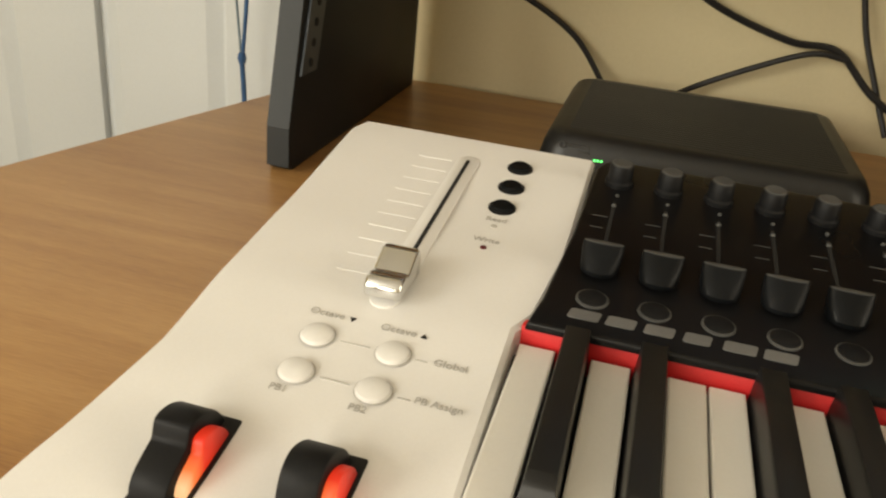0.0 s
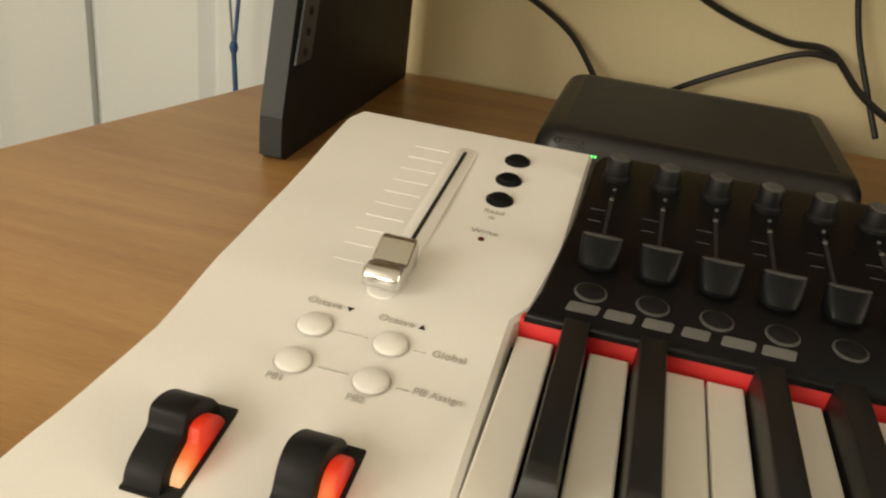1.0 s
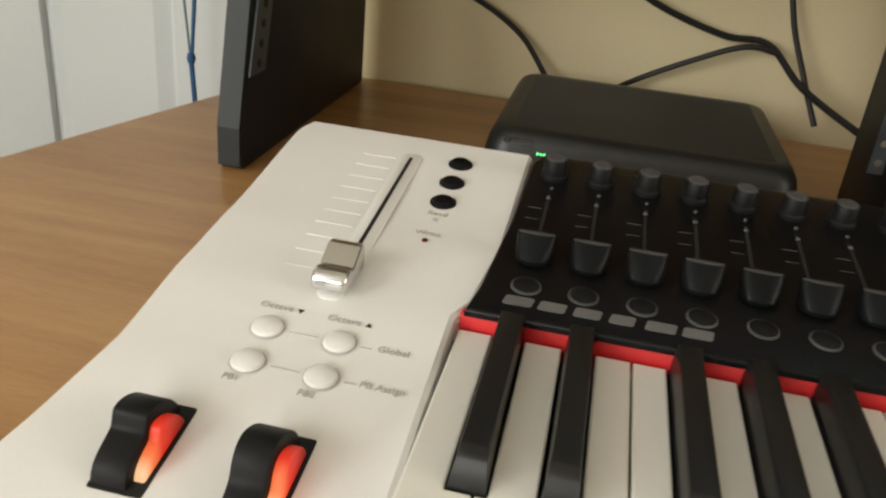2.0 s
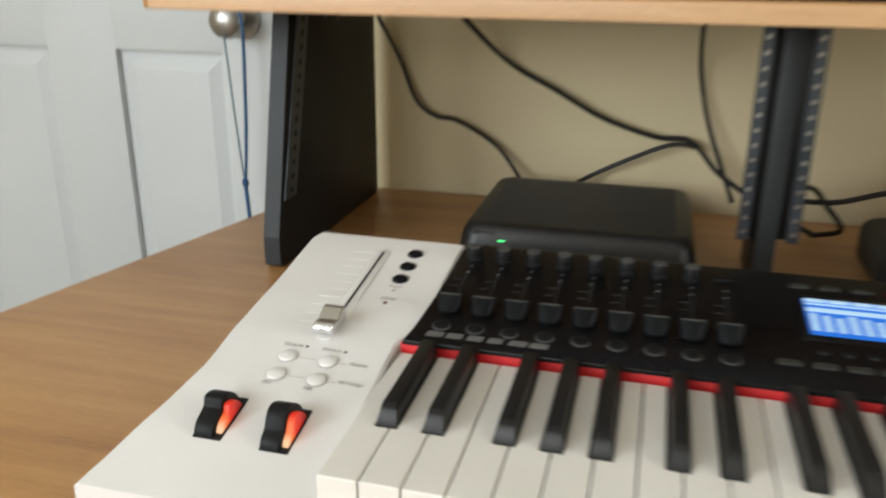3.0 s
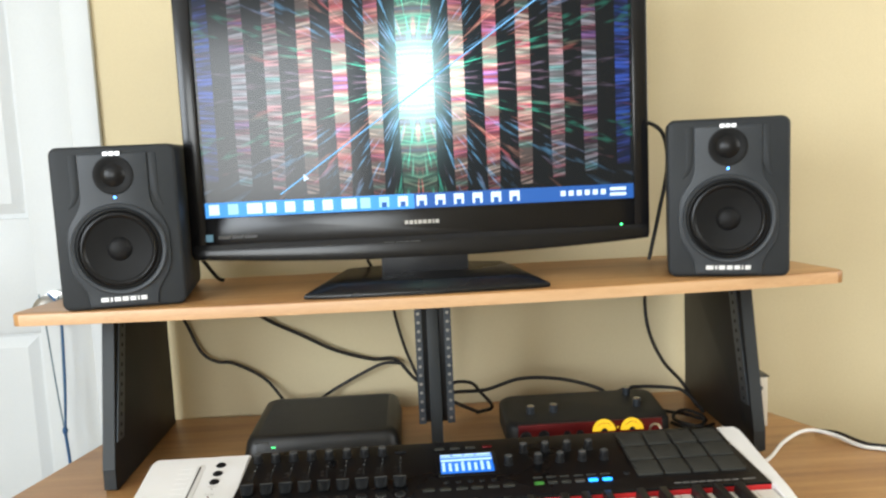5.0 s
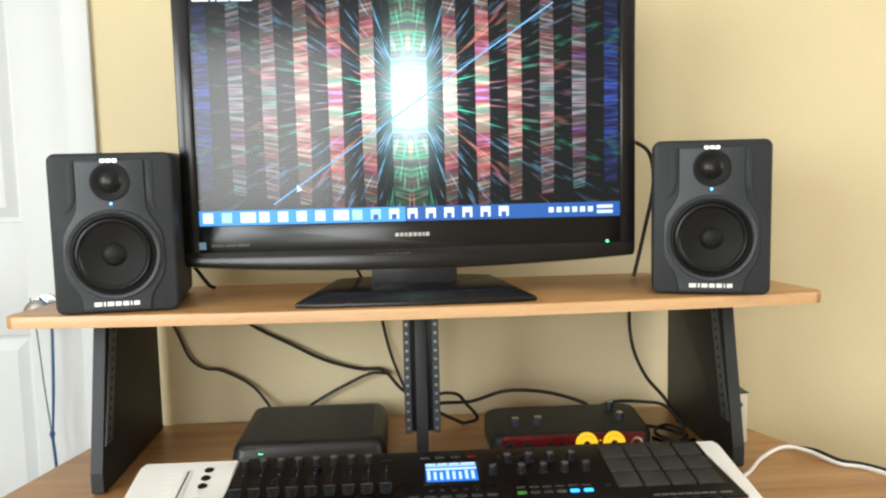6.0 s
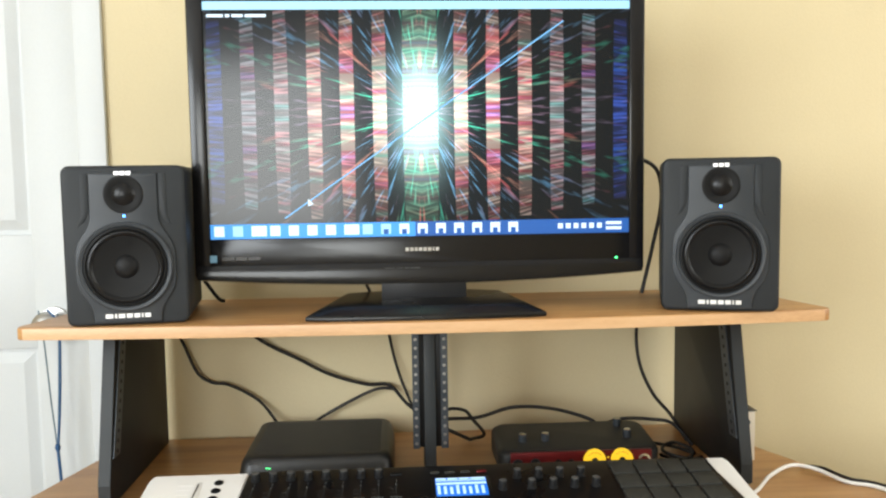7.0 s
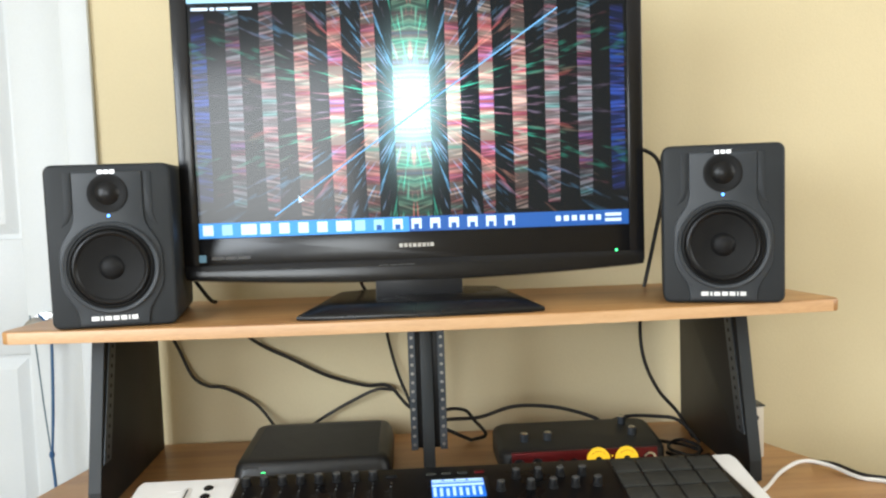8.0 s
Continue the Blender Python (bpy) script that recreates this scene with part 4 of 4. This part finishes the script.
def on_screen(x0, z0, x1, z1, material, name, lift=0.0):
    part(name, box((x0, YS - 0.0003 - lift, z0), (x1, YS - lift, z1)), material, screen, smooth=False)


TASK = SZ0 + 0.0235
on_screen(SX0, SZ0, SX0 + 0.33, TASK, GLOW_TASK, "taskbar")
on_screen(SX0 + 0.3302, SZ0, SX1, TASK, GLOW_TASKB, "taskbar_end")
on_screen(SX0, SZ1 - 0.013, SX1, SZ1, GLOW_TOP, "title_bar")
for i in range(17):
    x = SX0 + 0.006 + i * 0.0298
    w = 0.024 if i in (2, 7) else 0.016
    on_screen(x, SZ0 + 0.004, x + w, SZ0 + 0.0205, GLOW_ICON if i not in (1, 8, 9) else GLOW_TOP, "taskbar_icon", 0.0004)
    if i > 8:
        on_screen(x + 0.004, SZ0 + 0.004, x + w - 0.004, SZ0 + 0.012, GLOW_TASKB, "icon_mark", 0.0008)
for i in range(6):
    x = SX1 - 0.118 + i * 0.013
    on_screen(x, SZ0 + 0.008, x + 0.008, SZ0 + 0.0165, GLOW_ICON, "tray_icon", 0.0004)
for z in (0.005, 0.0135):
    on_screen(SX1 - 0.038, SZ0 + z, SX1 - 0.012, SZ0 + z + 0.005, GLOW_ICON, "clock_bar", 0.0004)
for i, w in enumerate((0.026, 0.007, 0.018, 0.033)):
    x = SX0 + 0.006 + (0, 0.029, 0.039, 0.060)[i]
    on_screen(x, SZ1 - 0.0245, x + w, SZ1 - 0.020, GLOW_ICON, "caption_bar", 0.0002)


def screen_line(x0, z0, x1, z1, w, material, name):
    d = Vector((x1 - x0, z1 - z0)).normalized() * w / 2
    part(name, prism([(x0 - d.y, z0 + d.x), (x1 - d.y, z1 + d.x), (x1 + d.y, z1 - d.x), (x0 + d.y, z0 - d.x)], YS - 0.0004, YS - 0.0001, 0, "y"), material, screen, smooth=False)


screen_line(0.045, 0.378, 0.50, 0.690, 0.0022, GLOW_RAY, "light_line")
part("pointer", prism([(0.083, 0.409), (0.083, 0.397), (0.0915, 0.401)], YS - 0.0006, YS - 0.0002, 0, "y"), GLOW_ICON, screen)
badge(tv, 0.2385, 0.2935, 0.3215, 0.3275, (1, 1, 0.8, 1, 1, 1, 0.5, 1), TY - 0.0003, MAT_NICKEL, MAT_TV, "brand_badge")
# faint emission is added to brighten the sticker, which is no lamp
part("energy_sticker", box((-0.076, TY - 0.0005, 0.3085), (-0.065, TY, 0.3200)), glow("pale_blue_sticker_added_glow", (0.25, 0.55, 0.75), 0.15), tv, "pale blue sticker with a faint added glow", False)
badge(tv, -0.056, 0.004, 0.3125, 0.3165, (1.6, 1.4, 1.6), TY - 0.0003, MAT_KNOBTOP, MAT_TV, "feature_badge")
part("power_lamp", lathe([(0, -0.0012), (0.0016, -0.001), (0.002, 0)], (0.587, TY, 0.3045), (0, 1, 0), 12), GLOW_GREEN, tv, "green power lamp")
badge(tv, 0.205, 0.262, 0.2940, 0.2954, (2, 1.4, 1, 2), TY - 0.0062, MAT_KNOBTOP, MAT_TV, "button_legend")
part("neck", prism([(0.198, 0.487), (0.338, 0.487), (0.33, 0.56), (0.206, 0.56)], SH + 0.012, 0.292, 0.004), MAT_TVMATT, tv, "satin neck")
b = bmesh.new()
foot = [(0.085, 0.3885), (0.118, 0.3835), (0.27, 0.379), (0.425, 0.3835), (0.452, 0.3885), (0.432, 0.50), (0.415, 0.585), (0.36, 0.605), (0.18, 0.605), (0.122, 0.585), (0.105, 0.50)]
crown = [(0.118, 0.412), (0.14, 0.407), (0.27, 0.403), (0.40, 0.407), (0.42, 0.412), (0.410, 0.50), (0.398, 0.562), (0.35, 0.58), (0.19, 0.58), (0.140, 0.562), (0.127, 0.50)]
rings = [[b.verts.new((x, y, z)) for x, y in pts] for pts, z in ((foot, SH), (foot, SH + 0.007), (crown, SH + 0.019))]
for p, q in zip(rings, rings[1:]):
    for i in range(len(p)):
        j = (i + 1) % len(p)
        b.faces.new((p[i], p[j], q[j], q[i]))
b.faces.new(rings[2])
b.faces.new(rings[0][::-1])
bmesh.ops.bevel(b, geom=[e for e in b.edges if abs(e.verts[0].co.z - e.verts[1].co.z) < 1e-6], offset=0.0025, segments=2, profile=0.5, affect="EDGES")
part("stand_base", b, MAT_BASE, tv, "wide glossy stand base")

# ---- studio monitor speakers ----


def outline_hourglass(w_top, w_mid, z_top, z_mid, z_bot, xc):
    """Left-right symmetric contour of the raised baffle: straight flanks, swelling round the woofer."""
    right = []
    for i in range(41):
        z = z_top + (z_bot - z_top) * i / 40
        bulge = math.exp(-((z - z_mid) / 0.052) ** 4)
        neck = w_top + (w_mid - w_top) * bulge
        right.append((neck, z))
    return [(xc + x, z) for x, z in right] + [(xc - x, z) for x, z in right[::-1]]


def speaker(xc, yf):
    W, H, D = 0.175, 0.238, 0.195
    z0 = SH + 0.0005
    s = thing("studio_monitor", (xc, yf + D / 2, SH), "charcoal two-way studio monitor speaker with a blue lamp", "speaker", "pair of monitors")
    cab = prism(rounded(xc - W / 2, z0, xc + W / 2, z0 + H, 0.012, 4), yf + 0.014, yf + D, 0.002, "y")
    part("cabinet", cab, MAT_SPK, s)
    part("front_frame", prism(rounded(xc - W / 2, z0, xc + W / 2, z0 + H, 0.012, 5), yf, yf + 0.0145, 0.005, "y", 3), MAT_SPK, s)
    zw, zt = z0 + 0.0885, z0 + 0.1955
    part("baffle", prism(outline_hourglass(0.048, 0.071, z0 + H - 0.011, zw, z0 + 0.004, xc), yf - 0.0042, yf + 0.001, 0.002, "y"), MAT_BAFFLE, s, "raised grey baffle")
    for sx in (-1, 1):
        strip = [(xc + sx * d, z0 + h) for d, h in ((0.0495, H - 0.012), (0.0605, H - 0.012), (0.0605, 0.165), (0.0665, 0.148), (0.0560, 0.156), (0.0495, 0.172))]
        part("side_flank", prism(strip[::sx], yf - 0.0009, yf + 0.001, 0.0004, "y"), MAT_SPK, s)
    ax = (0, -1, 0)
    wf = part("woofer_ring", lathe([(0.0668, 0.003), (0.0668, 0.0088), (0.0652, 0.0102), (0.0612, 0.0094), (0.0594, 0.0072)], (xc, yf, zw), ax, 56), MAT_BAFFLE, s)
    part("woofer_trim", lathe([(0.0597, 0.0050), (0.0592, 0.0092), (0.0565, 0.0098), (0.0545, 0.0084)], (xc, yf, zw), ax, 56), MAT_CONE, wf)
    part("surround", lathe([(0.0550, 0.0076), (0.0530, 0.0108), (0.0503, 0.0118), (0.0476, 0.0106), (0.0458, 0.0086)], (xc, yf, zw), ax, 56), MAT_SURROUND, wf, "black rubber surround")
    part("cone", lathe([(0.0460, 0.0088), (0.0360, 0.0070), (0.0270, 0.0057), (0.0172, 0.0048)], (xc, yf, zw), ax, 56), MAT_CONE, wf)
    part("dust_cap", lathe([(0.0176, 0.0048), (0.0155, 0.0082), (0.0100, 0.0110), (0.0036, 0.0121), (0.0, 0.0122)], (xc, yf, zw), ax, 40), MAT_RUBBER, wf)
    tw = part("tweeter_dish", lathe([(0.0285, 0.0035), (0.0280, 0.0054), (0.0255, 0.0058), (0.021, 0.0048), (0.0165, 0.0042)], (xc, yf, zt), ax, 40), MAT_CONE, s)
    part("tweeter_dome", lathe([(0.0168, 0.0042), (0.0135, 0.0066), (0.008, 0.009), (0.0, 0.0101)], (xc, yf, zt), ax, 40), MAT_SURROUND, tw)
    part("lamp", lathe([(0, 0.0057), (0.0015, 0.0053), (0.0019, 0.004)], (xc, yf, z0 + 0.1635), ax, 16), GLOW_BLUE, s, "small lit blue lamp")
    badge(s, xc - 0.0115, xc + 0.0115, z0 + 0.2240, z0 + 0.2292, (1, 1, 1), yf - 0.0044, MAT_WHITEPRINT, MAT_BAFFLE)
    badge(s, xc - 0.032, xc + 0.032, z0 + 0.0115, z0 + 0.0178, (1.4, 0.4, 1.2, 1.1, 1.1, 0.3, 1.1), yf - 0.0044, MAT_WHITEPRINT, MAT_BAFFLE)
    for sx in (-1, 1):
        part("rubber_foot", box((xc + sx * 0.07 - 0.008, yf + 0.02, SH), (xc + sx * 0.07 + 0.008, yf + 0.18, SH + 0.0012)), MAT_RUBBER, s)
    return s


left_speaker = speaker(-0.176, 0.397)
right_speaker = copy_thing(left_speaker, pose(0.724 + 0.0975 * math.sin(radians(17)), 0.395 + 0.0975 * math.cos(radians(17)), SH + K, 0, 0, -17))
left_speaker.matrix_basis = pose(-0.178 - 0.0975 * math.sin(radians(8)), 0.398 + 0.0975 * math.cos(radians(8)), SH + K, 0, 0, 8)

# ---- modem behind the keyboard ----
router = thing("modem_router", (0.08, 0.65, DESK), "black ribbed modem router lying behind the keyboard", "router")
RX0, RX1, RY0, RY1, RZ = -0.052, 0.213, 0.515, 0.75, -0.027
b = bmesh.new()
plan = rounded(RX0, RY0, RX1, RY1, 0.022, 6)
rings = []
for inset, z in ((0.006, DESK + 0.003), (0.001, DESK + 0.008), (0.0, DESK + 0.014), (0.0045, RZ - 0.012), (0.009, RZ - 0.004), (0.0125, RZ - 0.001), (0.018, RZ)):
    cx, cy, kx, ky = (RX0 + RX1) / 2, (RY0 + RY1) / 2, 1 - 2 * inset / (RX1 - RX0), 1 - 2 * inset / (RY1 - RY0)
    rings.append([b.verts.new((cx + (x - cx) * kx, cy + (y - cy) * ky, z)) for x, y in plan])
for p, q in zip(rings, rings[1:]):
    for i in range(len(p)):
        b.faces.new((p[i], p[(i + 1) % len(p)], q[(i + 1) % len(p)], q[i]))
b.faces.new(rings[-1])
b.faces.new(rings[0][::-1])
part("housing", b, MAT_ROUTER, router)
b = bmesh.new()
for i in range(30):
    y = RY0 + 0.026 + i * 0.0062
    box((RX0 + 0.024, y, RZ - 0.0002), (RX1 - 0.024, y + 0.0028, RZ + 0.0006), bm=b)
tagged(part("ribbing", b, MAT_ROUTER, router, "fine ribs across the lid", False), kind="stuff")


def on_front(name, x, dz, w, h, material, label=""):
    t = dz / (RZ - 0.006 - (DESK + 0.010))
    b = box((x - w / 2, RY0 + 0.0062 * t - 0.0012, DESK + 0.010 + dz - h / 2), (x + w / 2, RY0 + 0.0062 * t + 0.0030, DESK + 0.010 + dz + h / 2))
    part(name, b, material, router, label, False)


part("logo_ring", lathe([(0.0016, 0.0), (0.0024, 0.0006), (0.0031, 0.0)], (-0.0300, RY0 + 0.0044, DESK + 0.0390), (0, -1, 0.2), 16), MAT_KNOBTOP, router, "pale printed ring")
on_front("logo_bar", -0.0170, 0.0290, 0.018, 0.0026, MAT_KNOBTOP)
on_front("logo_bar", -0.0115, 0.0252, 0.009, 0.0016, MAT_KNOBTOP)
for i in range(5):
    on_front("status_lamp", -0.008 + i * 0.0028, 0.0205, 0.0014, 0.0014, GLOW_GREEN if i > 1 else MAT_KNOBTOP, "tiny green lamp" if i > 1 else "")

# ---- tube preamp with two yellow meters ----
pre = thing("preamp", (0.53, 0.58, DESK), "black and wine-red tube preamp with two glowing yellow meters", "audio preamp")
b = bmesh.new()
plan = rounded(0.393, 0.526, 0.678, 0.662, 0.024, 6)
rings = []
for inset, drop in ((0.004, -1.0), (0.0, -0.9), (0.0, 0.010), (0.002, 0.005), (0.006, 0.0015), (0.012, 0.0)):
    ring = []
    for x, y in plan:
        px, py = 0.5355 + (x - 0.5355) * (1 - inset / 0.1425), 0.594 + (y - 0.594) * (1 - inset / 0.068)
        top = -0.0335 + (py - 0.526) * 0.095
        ring.append(b.verts.new((px, py, DESK + (0.006 if drop < -0.95 else 0.011) if drop < 0 else top - drop)))
    rings.append(ring)
for p, q in zip(rings, rings[1:]):
    for i in range(len(p)):
        b.faces.new((p[i], p[(i + 1) % len(p)], q[(i + 1) % len(p)], q[i]))
b.faces.new(rings[-1])
b.faces.new(rings[0][::-1])
part("case", b, MAT_PREAMP, pre)
part("faceplate", prism([(0.5215, DESK + 0.010), (0.5275, DESK + 0.010), (0.5305, -0.0345), (0.5245, -0.0345)], 0.413, 0.660, 0.0012, "x"), MAT_WINE, pre, "wine-red metal faceplate")
for x in (0.42, 0.65):
    for y in (0.55, 0.635):
        part("foot", lathe([(0, 0), (0.008, 0), (0.008, 0.0065), (0, 0.0066)], (x, y, DESK), (0, 0, 1), 12), MAT_RUBBER, pre)
for x, y in ((0.441, 0.572), (0.482, 0.574), (0.627, 0.632), (0.632, 0.580)):
    zt_ = -0.0317 + (y - 0.545) * 0.095
    kn = part("top_knob", lathe([(0.0072, -0.001), (0.0072, 0.012), (0.006, 0.0135)], (x, y, zt_), (0, -0.09, 1), 20), MAT_STEEL, pre, "black knob")
    part("knob_cap", lathe([(0.0062, 0.0134), (0.005, 0.0142), (0, 0.0142)], (x, y, zt_), (0, -0.09, 1), 20), MAT_CHROME, kn, "chrome knob cap")
for x in (0.559, 0.607):
    half = [(x + 0.0195 * math.cos(a), -0.0505 + 0.0195 * math.sin(a)) for a in [math.pi * i / 16 for i in range(17)]]
    mt = part("meter", prism(half, 0.5195, 0.5265, 0.0006, "y"), GLOW_METER, pre, "glowing yellow meter")
    part("meter_hub", prism([(x + 0.0055 * math.cos(a), -0.0505 + 0.0055 * math.sin(a)) for a in [math.pi * i / 10 for i in range(11)]], 0.5183, 0.5194, 0, "y"), MAT_DARK, mt)
    part("meter_scale", prism([(x + r * math.cos(a), -0.0505 + r * math.sin(a)) for r, s in ((0.0148, 1), (0.0144, -1)) for a in [radians(40 + 10 * i) for i in range(11)][::s]], 0.5188, 0.5194, 0, "y"), MAT_DARK, mt)
for x in (0.425, 0.456, 0.496, 0.518):
    r = 0.0095 if x < 0.47 else 0.0065
    part("front_jack", lathe([(r, 0.0), (r, 0.007), (r * 0.8, 0.0085), (0, 0.0085)], (x, 0.5265, -0.054), (0, -1, 0.05), 20), MAT_RUBBER, pre)
jack = part("front_jack", lathe([(0.011, 0), (0.011, 0.004), (0.0075, 0.005), (0.0055, 0.0015)], (0.647, 0.5265, -0.053), (0, -1, 0.05), 20), MAT_CHROME, pre, "chrome jack socket")
part("lamp", lathe([(0, 0.004), (0.0015, 0.0035), (0.002, 0)], (0.583, 0.5265, -0.046), (0, -1, 0), 10), GLOW_METER, pre)

# ---- cables, cords and plates ----


def cable(name, pts, radius, material, label, category="cable"):
    return solo(name, tube(pts, radius), material, label, category)


W2 = WALL - 0.02
cable("cable", [(-0.235, 0.75, SH - 0.0225), (-0.206, W2, 0.125), (-0.179, W2, 0.062), (-0.150, W2, 0.040), (-0.116, W2, 0.034), (-0.058, W2, 0.0), (-0.015, 0.77, -0.048), (0.0, 0.752, -0.056)], 0.0032, MAT_CABLE, "black cable hanging from the shelf to the modem")
cable("cable", [(-0.10, 0.69, SH - 0.03), (-0.048, W2, 0.121), (0.021, W2, 0.084), (0.085, W2, 0.050), (0.156, W2, 0.028), (0.204, W2, 0.024), (0.242, 0.76, -0.010), (0.30, 0.72, -0.04), (0.36, 0.72, -0.071)], 0.0036, MAT_CABLE, "thick black cable draped along the wall")
cable("cable", [(0.028, 0.752, -0.056), (0.07, W2, -0.035), (0.13, W2 - 0.004, -0.002), (0.18, W2 - 0.008, 0.020), (0.215, W2 - 0.008, 0.018)], 0.0032, MAT_CABLE, "thin black cable rising from the modem")
cable("cable", [(0.200, 0.70, SH - 0.021), (0.206, W2, 0.123), (0.222, W2, 0.053), (0.245, 0.77, -0.005), (0.262, 0.75, -0.045)], 0.003, MAT_CABLE, "black cable behind the centre post")

cable("cable", [(0.36, 0.72, -0.0709), (0.386, 0.70, -0.055), (0.365, 0.70, -0.026), (0.347, 0.70, -0.006), (0.314, 0.70, -0.004), (0.29, 0.66, -0.01)], 0.0034, MAT_CABLE, "black cable curling beside the centre post")
cable("cable", [(0.285, 0.66, -0.022), (0.314, 0.70, -0.023), (0.375, 0.70, -0.021), (0.443, 0.70, -0.003), (0.522, 0.70, -0.009), (0.591, 0.69, -0.029), (0.60, 0.664, -0.04)], 0.0036, MAT_CABLE, "black cable running to the preamp's back")
cable("cable", [(0.684, 0.66, SH - 0.022), (0.684, 0.70, 0.141), (0.691, 0.70, 0.075), (0.717, 0.70, 0.016), (0.754, 0.70, -0.029), (0.77, 0.66, -0.066)], 0.0034, MAT_CABLE, "black cable hanging in front of the wall")
cable("cable", [(0.600, 0.664, -0.035), (0.648, 0.675, -0.025), (0.704, 0.67, -0.026), (0.743, 0.66, -0.033), (0.775, 0.64, -0.07)], 0.0034, MAT_CABLE, "black cable at the preamp's back")
cable("cable", [(0.640, 0.664, -0.045), (0.66, 0.67, -0.045), (0.693, 0.655, -0.064), (0.737, 0.63, -0.068), (0.765, 0.60, -0.0715)], 0.0032, MAT_CABLE, "black cable on the desk")
cable("cable", [(0.700, 0.60, -0.0715), (0.715, 0.575, -0.071), (0.745, 0.57, -0.067), (0.758, 0.60, -0.063), (0.735, 0.625, -0.058), (0.708, 0.61, -0.06), (0.705, 0.58, -0.062), (0.74, 0.555, -0.066), (0.77, 0.58, -0.0715)], 0.0032, MAT_CABLE, "coiled black cable lying on the desk")
cable("cable", [(0.61, 0.58, 0.49), (0.655, 0.60, 0.472), (0.690, 0.60, 0.448), (0.698, 0.60, 0.391), (0.682, 0.60, 0.309), (0.665, 0.60, 0.235), (0.664, 0.60, SH + 0.004)], 0.0036, MAT_CABLE, "black television cable bulging beside the speaker")
cable("cable", [(-0.15, 0.62, 0.335), (-0.144, 0.60, 0.305), (-0.116, 0.60, 0.272), (-0.09, 0.60, 0.236), (-0.08, 0.605, SH + 0.0035)], 0.0032, MAT_CABLE, "black speaker cable reaching the shelf")
cable("cable", [(0.160, 0.57, 0.29), (0.168, 0.60, 0.258), (0.175, 0.612, 0.240), (0.18, 0.62, SH + 0.003)], 0.0028, MAT_CABLE, "thin black cable behind the stand")
cable("cable", [(0.70, 0.25, -0.071), (0.76, 0.37, -0.0715), (0.805, 0.422, -0.0715), (0.846, 0.466, -0.066), (0.894, 0.492, -0.060), (0.934, 0.485, -0.066), (0.961, 0.438, -0.0715), (1.0, 0.408, -0.0715), (1.06, 0.30, -0.0715)], 0.0032, MAT_WCABLE, "white usb cable lying over the desk")
cable("cable", [(0.925, 0.52, -0.0715), (0.953, 0.498, -0.070), (0.973, 0.45, -0.0715), (1.012, 0.416, -0.0715), (1.09, 0.28, -0.0715)], 0.003, MAT_CABLE, "black cable lying beside the white one")

cord = thing("hanging_cord", (-0.448, 0.765, -0.30), "blue and grey cord looped over the door knob", "cord")
part("strand", tube([(-0.472, 0.770, 0.196), (-0.466, 0.762, 0.165), (-0.461, 0.762, 0.136), (-0.455, 0.765, 0.016), (-0.448, 0.765, -0.073)], 0.0016), MAT_GREYCORD, cord, "grey strand")
part("strand", tube([(-0.455, 0.770, 0.197), (-0.434, 0.762, 0.175), (-0.431, 0.762, 0.136), (-0.438, 0.765, 0.016), (-0.446, 0.765, -0.073)], 0.0022), MAT_BLUECORD, cord, "blue strand")
part("strand", tube([(-0.437, 0.772, 0.19), (-0.436, 0.768, 0.136), (-0.442, 0.768, 0.016), (-0.447, 0.766, -0.07)], 0.0014), MAT_GREYCORD, cord)
part("knot", lathe([(0, -0.008), (0.004, -0.006), (0.0055, 0), (0.004, 0.006), (0, 0.008)], (-0.447, 0.765, -0.075), (0, 0, 1), 12), MAT_BLUECORD, cord)
part("tail", tube([(-0.447, 0.765, -0.08), (-0.444, 0.765, -0.14), (-0.443, 0.766, -0.22), (-0.442, 0.766, -0.30)], 0.0032), MAT_BLUECORD, cord)

plate = thing("light_switch", (-0.235, WALL, 0.38), "ivory light switch plate on the cream wall", "switch")
part("plate", box((-0.27, WALL - 0.006, 0.322), (-0.199, WALL, 0.438), 0.002), MAT_PLATE, plate)
part("toggle", box((-0.240, WALL - 0.017, 0.368), (-0.230, WALL - 0.0062, 0.392), 0.002), MAT_DOOR, plate)
adapter = thing("power_box", (0.85, 0.57, DESK), "beige power outlet box standing behind the black upright", "outlet box")
part("body", box((0.812, 0.560, DESK), (0.860, 0.600, 0.016), 0.003), MAT_PLATE, adapter)
part("lid", box((0.811, 0.5585, 0.0165), (0.862, 0.601, 0.0178), 0.0005), MAT_STEEL, adapter, "thin grey lid")
part("screw", lathe([(0, 0.0012), (0.004, 0.001), (0.005, 0)], (0.846, 0.56, -0.004), (0, -1, 0), 14), MAT_STEEL, adapter)
